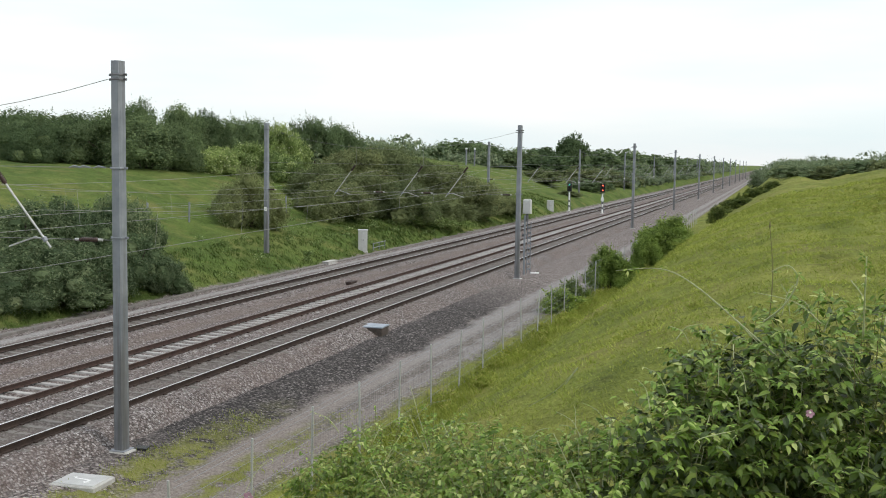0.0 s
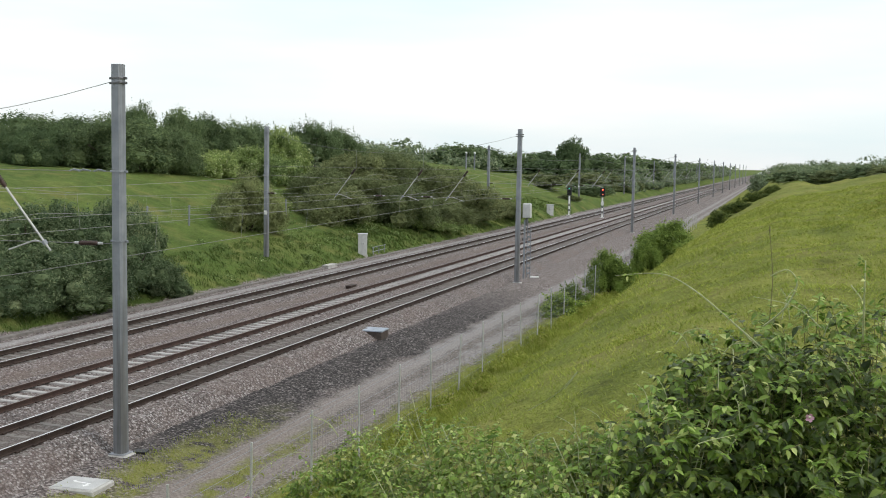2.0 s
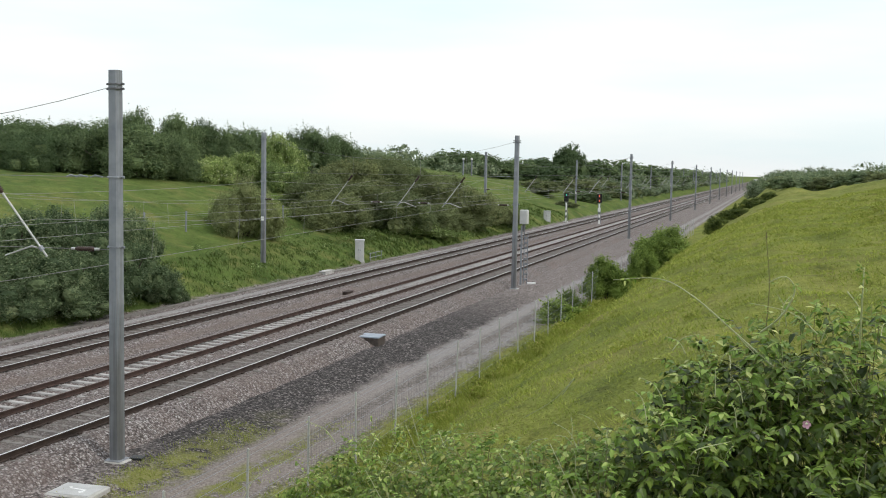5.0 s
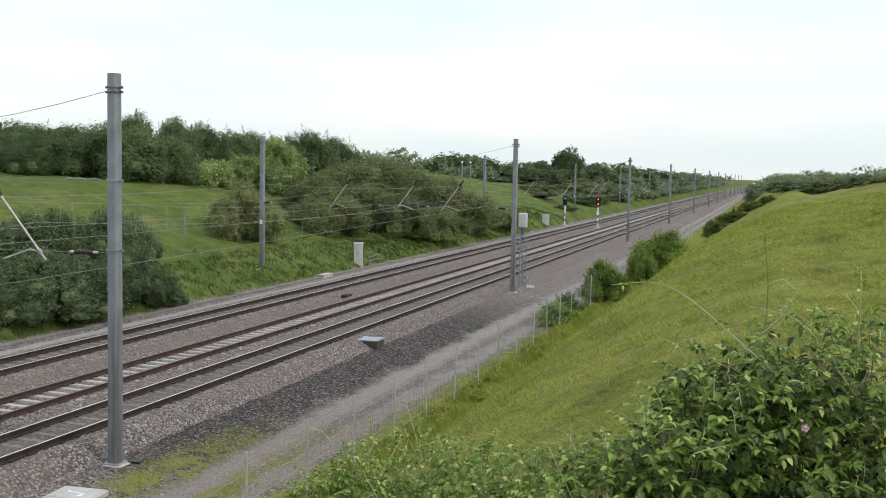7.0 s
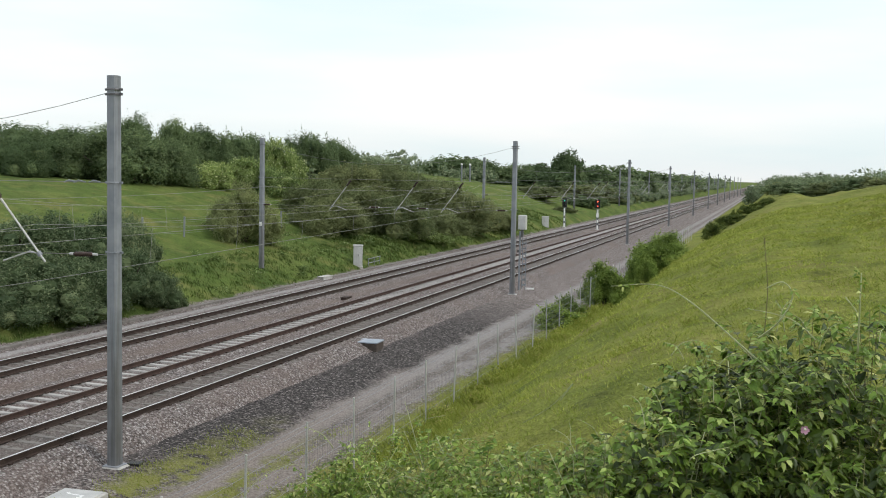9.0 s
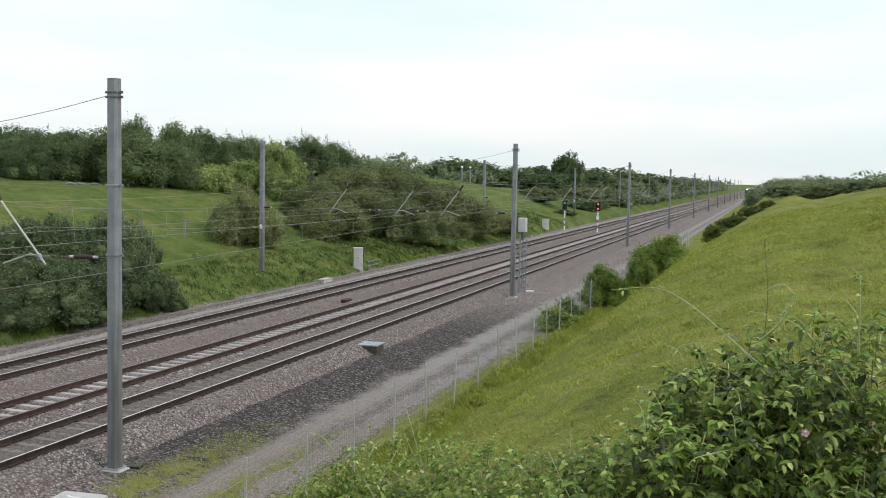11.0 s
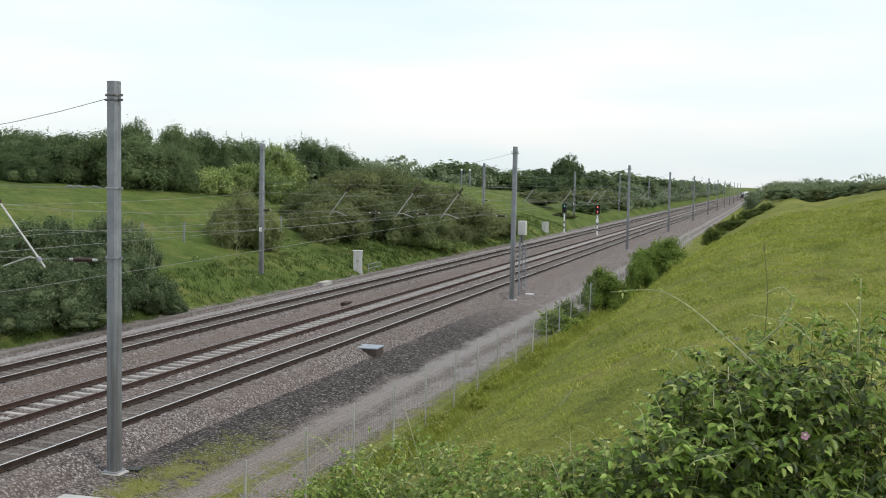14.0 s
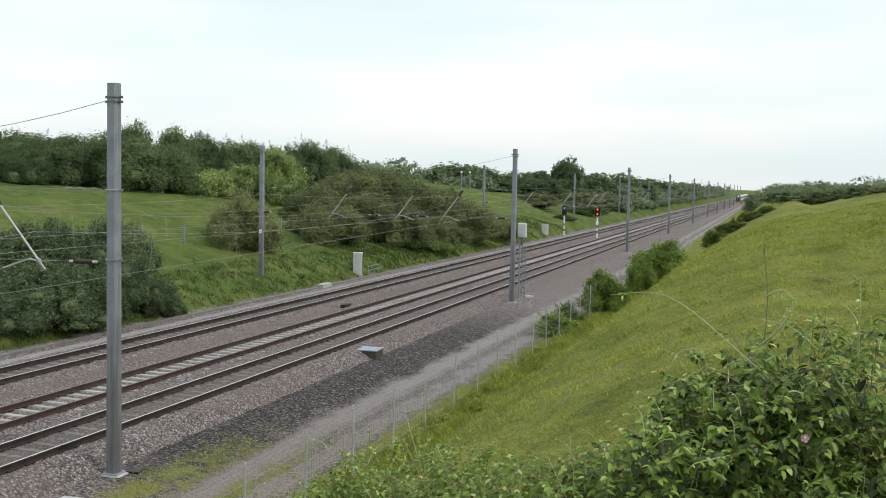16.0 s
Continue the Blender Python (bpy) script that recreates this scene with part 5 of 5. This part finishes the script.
def bramble_patch(lobes, seed, sprays, size, canes, flowers, label, mat, shoots):
    """A bush of leafy sprays that spring from inside each lobe and arch over its outside, with shade between them."""
    rs = np.random.RandomState(seed)
    cx, cy = np.mean([q[0] for q in lobes]), np.mean([q[1] for q in lobes])
    base = Vector((cx, cy, h1(cx, cy)))
    off = np.array(base)
    t = thing("bramble_bush", Matrix.Translation(base), label, "bush", "brambles beside the camera")
    woody, twigs = Shape(), Shape()
    P, U, N, S, F = [], [], [], [], []

    def leafy(line, k, big, fresh):
        for i in range(k):
            q = 0.25 + 0.75 * (i + rs.uniform(0, 0.6)) / k
            j = min(int(q * (len(line) - 1)), len(line) - 2)
            p = np.array(line[j].lerp(line[j + 1], q * (len(line) - 1) - j))
            ahead = np.array((line[j + 1] - line[j]).normalized())
            side = np.cross(ahead, [0, 0, 1])
            side /= np.linalg.norm(side) + 1e-6
            u = ahead * 0.45 + side * (1 if i % 2 else -1) * rs.uniform(0.5, 1.0) + np.array([0, 0, rs.uniform(-0.75, 0.1)]) + rs.normal(0, 0.18, 3)
            P.append(p)
            U.append(u / np.linalg.norm(u))
            N.append(np.array([0, -0.15, 1.0]) + rs.normal(0, 0.3, 3))
            S.append(big * rs.uniform(0.65, 1.2) * (1.12 - 0.5 * q))
            F.append(rs.uniform(0, 1) < fresh * (0.3 + q))

    for x, y, z, r in lobes:
        for k in range(sprays):
            d = rs.normal(size=3)
            d[2] = abs(d[2]) * 0.9 - 0.25
            d[1] -= 0.25
            d /= np.linalg.norm(d)
            c = Vector((x, y, z)) + Vector(d) * r * rs.uniform(0.30, 0.72)
            tip = c + Vector(d) * r * rs.uniform(0.32, 0.55)
            tip.z -= r * rs.uniform(0.0, 0.22) * (1 - max(d[2], 0))
            mid = c.lerp(tip, 0.55) + Vector((0, 0, r * rs.uniform(0.03, 0.14)))
            if c.z < h1(c.x, c.y) + 0.02:
                continue
            twigs.tube([q - base for q in (c, mid, tip)], 0.0020, 3, 0.0008)
            # Paler leaves on upward sides, few low down: light and shade put into colour.
            leafy([c, mid, tip], 9, size, (0.08 + 1.3 * max(d[2] - 0.15, 0.0)) * (1.0 if z > 5.75 or x < -0.6 else 0.15))
    # the leafy skirt down to the soil
    for x, y, z, r in lobes:
        for k in range(sprays // 2):
            a = rs.uniform(0, 6.28)
            c = Vector((x + r * 0.85 * math.cos(a), y + r * 0.85 * math.sin(a), z - rs.uniform(0.1, 0.85)))
            if c.z > h1(c.x, c.y) + 0.05:
                leafy([c, c + Vector((0.05 * math.cos(a), 0.05 * math.sin(a) - 0.04, 0.02)), c + Vector((0.12 * math.cos(a), 0.12 * math.sin(a) - 0.08, -0.03))], 5, size, 0.05)
    canes = list(canes)
    for k in range(shoots):
        x, y, z, r = lobes[rs.randint(len(lobes))]
        a = rs.uniform(0, 6.28)
        p0 = Vector((x + r * 0.7 * math.cos(a), y + r * 0.5 * math.sin(a), z + r * 0.7))
        d = Vector((rs.normal(0, 0.06), rs.normal(0, 0.05), rs.uniform(0.06, 0.17)))
        canes.append((p0, p0 + d * 0.6, p0 + d + Vector((d.x * 0.6, 0, -0.02))))
    for c in canes:
        line = sprig(woody, [Vector(p) - base for p in c], 0.0026, 0.0011)
        leafy([q + base for q in line], 9, size * 0.5, 1.5)
    P, U, N, S, F = np.array(P), np.array(U), np.array(N), np.array(S), np.array(F)
    for name, sel, mt in (("leaves", ~F, mat), ("young_leaves", F, L_YOUNG_LIT)):
        V, faces = ovate(P[sel] - off, U[sel], N[sel], S[sel] * (0.85 if name == "young_leaves" else 1.0))
        me = bpy.data.meshes.new(name)
        me.from_pydata(V.tolist(), [], faces)
        me.materials.append(mt)
        tagged(part(name, me, None, t), kind="stuff")
    for x, y, z, r in lobes:
        for k in range(5):
            d = rs.normal(0, 0.5, 3)
            woody.tube([Vector((x + d[0] * r * 0.4, y + 0.1, h1(x, y) - 0.03)) - base, Vector((x, y, z)) - base, Vector((x + d[0] * r * 0.9, y + d[1] * r * 0.9, z + abs(d[2]) * r * 0.9)) - base], 0.0045, 5, 0.002)
    tagged(part("canes", woody, CANE, t, "pale arching canes", smooth=True), kind="stuff")
    tagged(part("twigs", twigs, CANE_DULL, t, "thin dull green twigs"), kind="stuff")
    for q in flowers:
        flower(t, *(Vector(q[:3]) - base), size=q[3])
    return t


def loose_cane(bush, pts, seed):
    """A long shoot of the bush that sways about its root; its own origin is the root."""
    rs = np.random.RandomState(seed)
    root = Vector(pts[-1])
    s = Shape()
    line = sprig(s, [Vector(p) - root for p in reversed(pts)], 0.0046, 0.0020)
    cane = part("arching_cane", s, CANE, bush, "pale arching cane", smooth=True)
    cane.matrix_basis = Matrix.Translation(root - bush.matrix_basis.translation)
    L = np.array([list(q) for q in line])[4:]
    k = rs.choice(len(L), 9, replace=False)
    V, F = leaflets(L[k] + rs.normal(0, 0.008, (9, 3)), rs.normal(size=(9, 3)), np.full(9, 0.026), rs)
    me = bpy.data.meshes.new("cane_leaves")
    me.from_pydata(V.tolist(), [], F)
    me.materials.append(L_YOUNG_LIT)
    part("cane_leaves", me, None, cane)
    return cane


C1 = ((-0.80, 5.61, 6.57), (-0.53, 5.31, 6.62), (-0.35, 5.11, 6.57), (-0.13, 4.90, 6.43), (0.10, 4.70, 6.27))
C2 = ((-0.00, 4.60, 6.70), (0.07, 4.60, 6.73), (0.11, 4.60, 6.67), (0.06, 4.60, 6.56), (-0.02, 4.70, 6.47))
C3 = ((0.36, 4.40, 6.80), (0.36, 4.40, 6.70), (0.37, 4.50, 6.46))
C4 = ((0.32, 4.60, 6.68), (0.38, 4.60, 6.58), (0.32, 4.70, 6.45))
C5 = ((-0.95, 5.01, 6.05), (-0.89, 5.01, 6.14), (-1.01, 5.11, 6.00), (-1.23, 5.42, 5.82))
C6 = ((-3.42, 6.24, 4.79), (-3.35, 6.34, 4.98), (-3.20, 6.43, 5.09), (-3.05, 6.53, 5.09), (-2.68, 6.43, 4.91))
C7 = ((-1.94, 6.12, 5.51), (-1.83, 6.02, 5.38), (-1.67, 5.92, 5.21))
C8 = ((-0.62, 4.41, 5.87), (-0.63, 4.41, 5.95), (-0.57, 4.51, 5.99), (-0.48, 4.61, 6.04))
C9 = ((-0.26, 4.11, 6.05), (-0.23, 4.11, 6.08), (-0.11, 4.20, 6.10))
BUSH = bramble_patch([q for q in LOBES if q[0] > -0.5], 81, 150, 0.066, (C4, C9), ((0.16, 4.00, 6.24, 0.014),), "large dark-leaved bramble bush with pale arching canes", L_NEAR, 40)
bramble_patch([q for q in LOBES if -1.7 < q[0] <= -0.5], 82, 165, 0.054, (C5, C8), (), "fresh green bramble bush with small leaves", L_FRESH, 20)
bramble_patch([q for q in LOBES if q[0] <= -1.7], 83, 130, 0.048, (C6, C7), ((-3.34, 6.19, 4.83, 0.035),), "low light-green bramble bush with a pink flower", L_FRESH, 12)


CANES = [loose_cane(BUSH, C1, 1), loose_cane(BUSH, C2, 2), loose_cane(BUSH, C3, 3)]


def dry_stem(x, y, top):
    z = h1(x, y)
    t = thing("dry_stem", pose(x, y, z), "thin dry weed stem standing in the grass", "weed", "dry stems")
    s = Shape()
    sprig(s, [(0, 0, 0), (0.02, 0, top * 0.5), (-0.05, 0, top)], 0.010, 0.005)
    part("stalk", s, CANE_DULL, t)
    part("seed_head", Shape().lathe([(0.006, 0), (0.014, 0.05), (0.006, 0.12)], pose(-0.05, 0, top - 0.03), 8), CANE_DULL, t)


dry_stem(0.01, 16.0, 1.35)



# ---- the train ----
def train():
    t = thing("train", pose(TRACKS[2], 675, 0), "long pale passenger train with lit headlamps", "train")
    pale = rough_mat("pale_train_paint", (0.42, 0.43, 0.45), (0.50, 0.51, 0.53), 0.4, 0.45)
    nose_paint = rough_mat("dark_blue_nose_paint", (0.03, 0.032, 0.042), (0.05, 0.052, 0.065), 0.5, 0.6)
    dark = rough_mat("dark_train_glass", (0.015, 0.017, 0.02), (0.03, 0.032, 0.036), 0.5, 0.1)
    lamp = glow_mat("headlamp", (1.0, 0.97, 0.9), 25.0)

    def section(w, h, z0):
        return [(-w, z0), (w, z0), (w * 1.02, z0 + (h - z0) * 0.45), (w * 0.92, z0 + (h - z0) * 0.82), (w * 0.6, h), (-w * 0.6, h), (-w * 0.92, z0 + (h - z0) * 0.82), (-w * 1.02, z0 + (h - z0) * 0.45)]

    def loft(rows):
        s = Shape()
        for y, w, h, z0 in rows:
            s.v += [(x, y, z) for x, z in section(w, h, z0)]
        for i in range(len(rows) - 1):
            s.f += [(i * 8 + k, i * 8 + (k + 1) % 8, i * 8 + 8 + (k + 1) % 8, i * 8 + 8 + k) for k in range(8)]
        s.f += [tuple(reversed(range(8))), tuple(range((len(rows) - 1) * 8, len(rows) * 8))]
        return s
    part("nose", loft([(0, 0.7, 1.7, 0.5), (0.8, 1.1, 2.3, 0.4), (2.2, 1.32, 3.0, 0.35), (4.2, 1.4, 3.7, 0.35)]), nose_paint, t, "dark blue nose", smooth=False)
    part("windscreen", Shape().box(0, 2.75, 3.22, 1.7, 1.8, 0.07, m=pose(0, 0, 0, 22, 0, 0).to_3x3(), cut=0.02), dark, t)
    for sx in (-0.62, 0.62):
        part("headlamp", Shape().lathe([(0.2, 0), (0.17, 0.05), (0.05, 0.07)], pose(sx, 0.28, 1.45, 90, 0, 0), 12), lamp, t, "lit headlamp")
    part("top_lamp", Shape().lathe([(0.15, 0), (0.1, 0.05)], pose(0, 1.75, 2.95, 90, 0, 0), 10), lamp, t, "lit headlamp")
    body = loft([(0, 1.4, 3.75, 0.35), (19.4, 1.4, 3.75, 0.35)]).mesh("carriage", pale)
    win = Shape().box(0, 0, 0, 0.03, 1.5, 0.75, cut=0.01).mesh("window", dark)
    under = Shape().box(0, 9.7, 0.42, 2.3, 17, 0.45, cut=0.1).mesh("underframe", BLACK)
    wheel = Shape().lathe([(0.38, -0.06), (0.42, -0.02), (0.42, 0.06), (0.3, 0.07)], pose(0, 0, 0, 0, 90, 0), 14).mesh("wheel", DARK_STEEL)
    for k in range(12):
        c = part("carriage", body, None, t, m=pose(0, 4.2 + k * 20.0, 0))
        part("underframe", under, None, c)
        for sx in (-1.44, 1.44):
            for j in range(7):
                part("window", win, None, c, m=pose(sx, 2.6 + j * 2.4, 2.35))
        for y in (2.2, 4.6, 14.8, 17.2):
            for sx in (-0.75, 0.75):
                part("wheel", wheel, None, c, m=pose(sx, y, 0.42))
    return t


TRAIN = train()


def motions():
    """The train rolls towards the camera at an even pace; the long shoots stir in the wind."""
    walk(TRAIN, [(t, pose(TRACKS[2], 675 + 46.0 * (16 - t), 0)) for t in (0, 4, 8, 12, 16)])
    stir = ((0, 0.0), (1.5, -0.2), (2.5, -0.4), (4, 0.1), (5.2, 0.4), (6.5, -0.4), (7.5, 0.2), (9, 0.1), (10.2, -0.4), (11.5, 0.2), (12, 0.7), (12.6, 0.2), (13.2, 0.7), (14, 0.0), (15, -0.7), (15.5, -0.2), (16, -0.1))
    for cane, k in zip(CANES, (1.0, 1.6, 1.8)):
        at = cane.matrix_basis.translation.copy()
        walk(cane, [(t, Matrix.Translation(at) @ pose(0, 0, 0, 0, a * k, 0)) for t, a in stir])


motions()
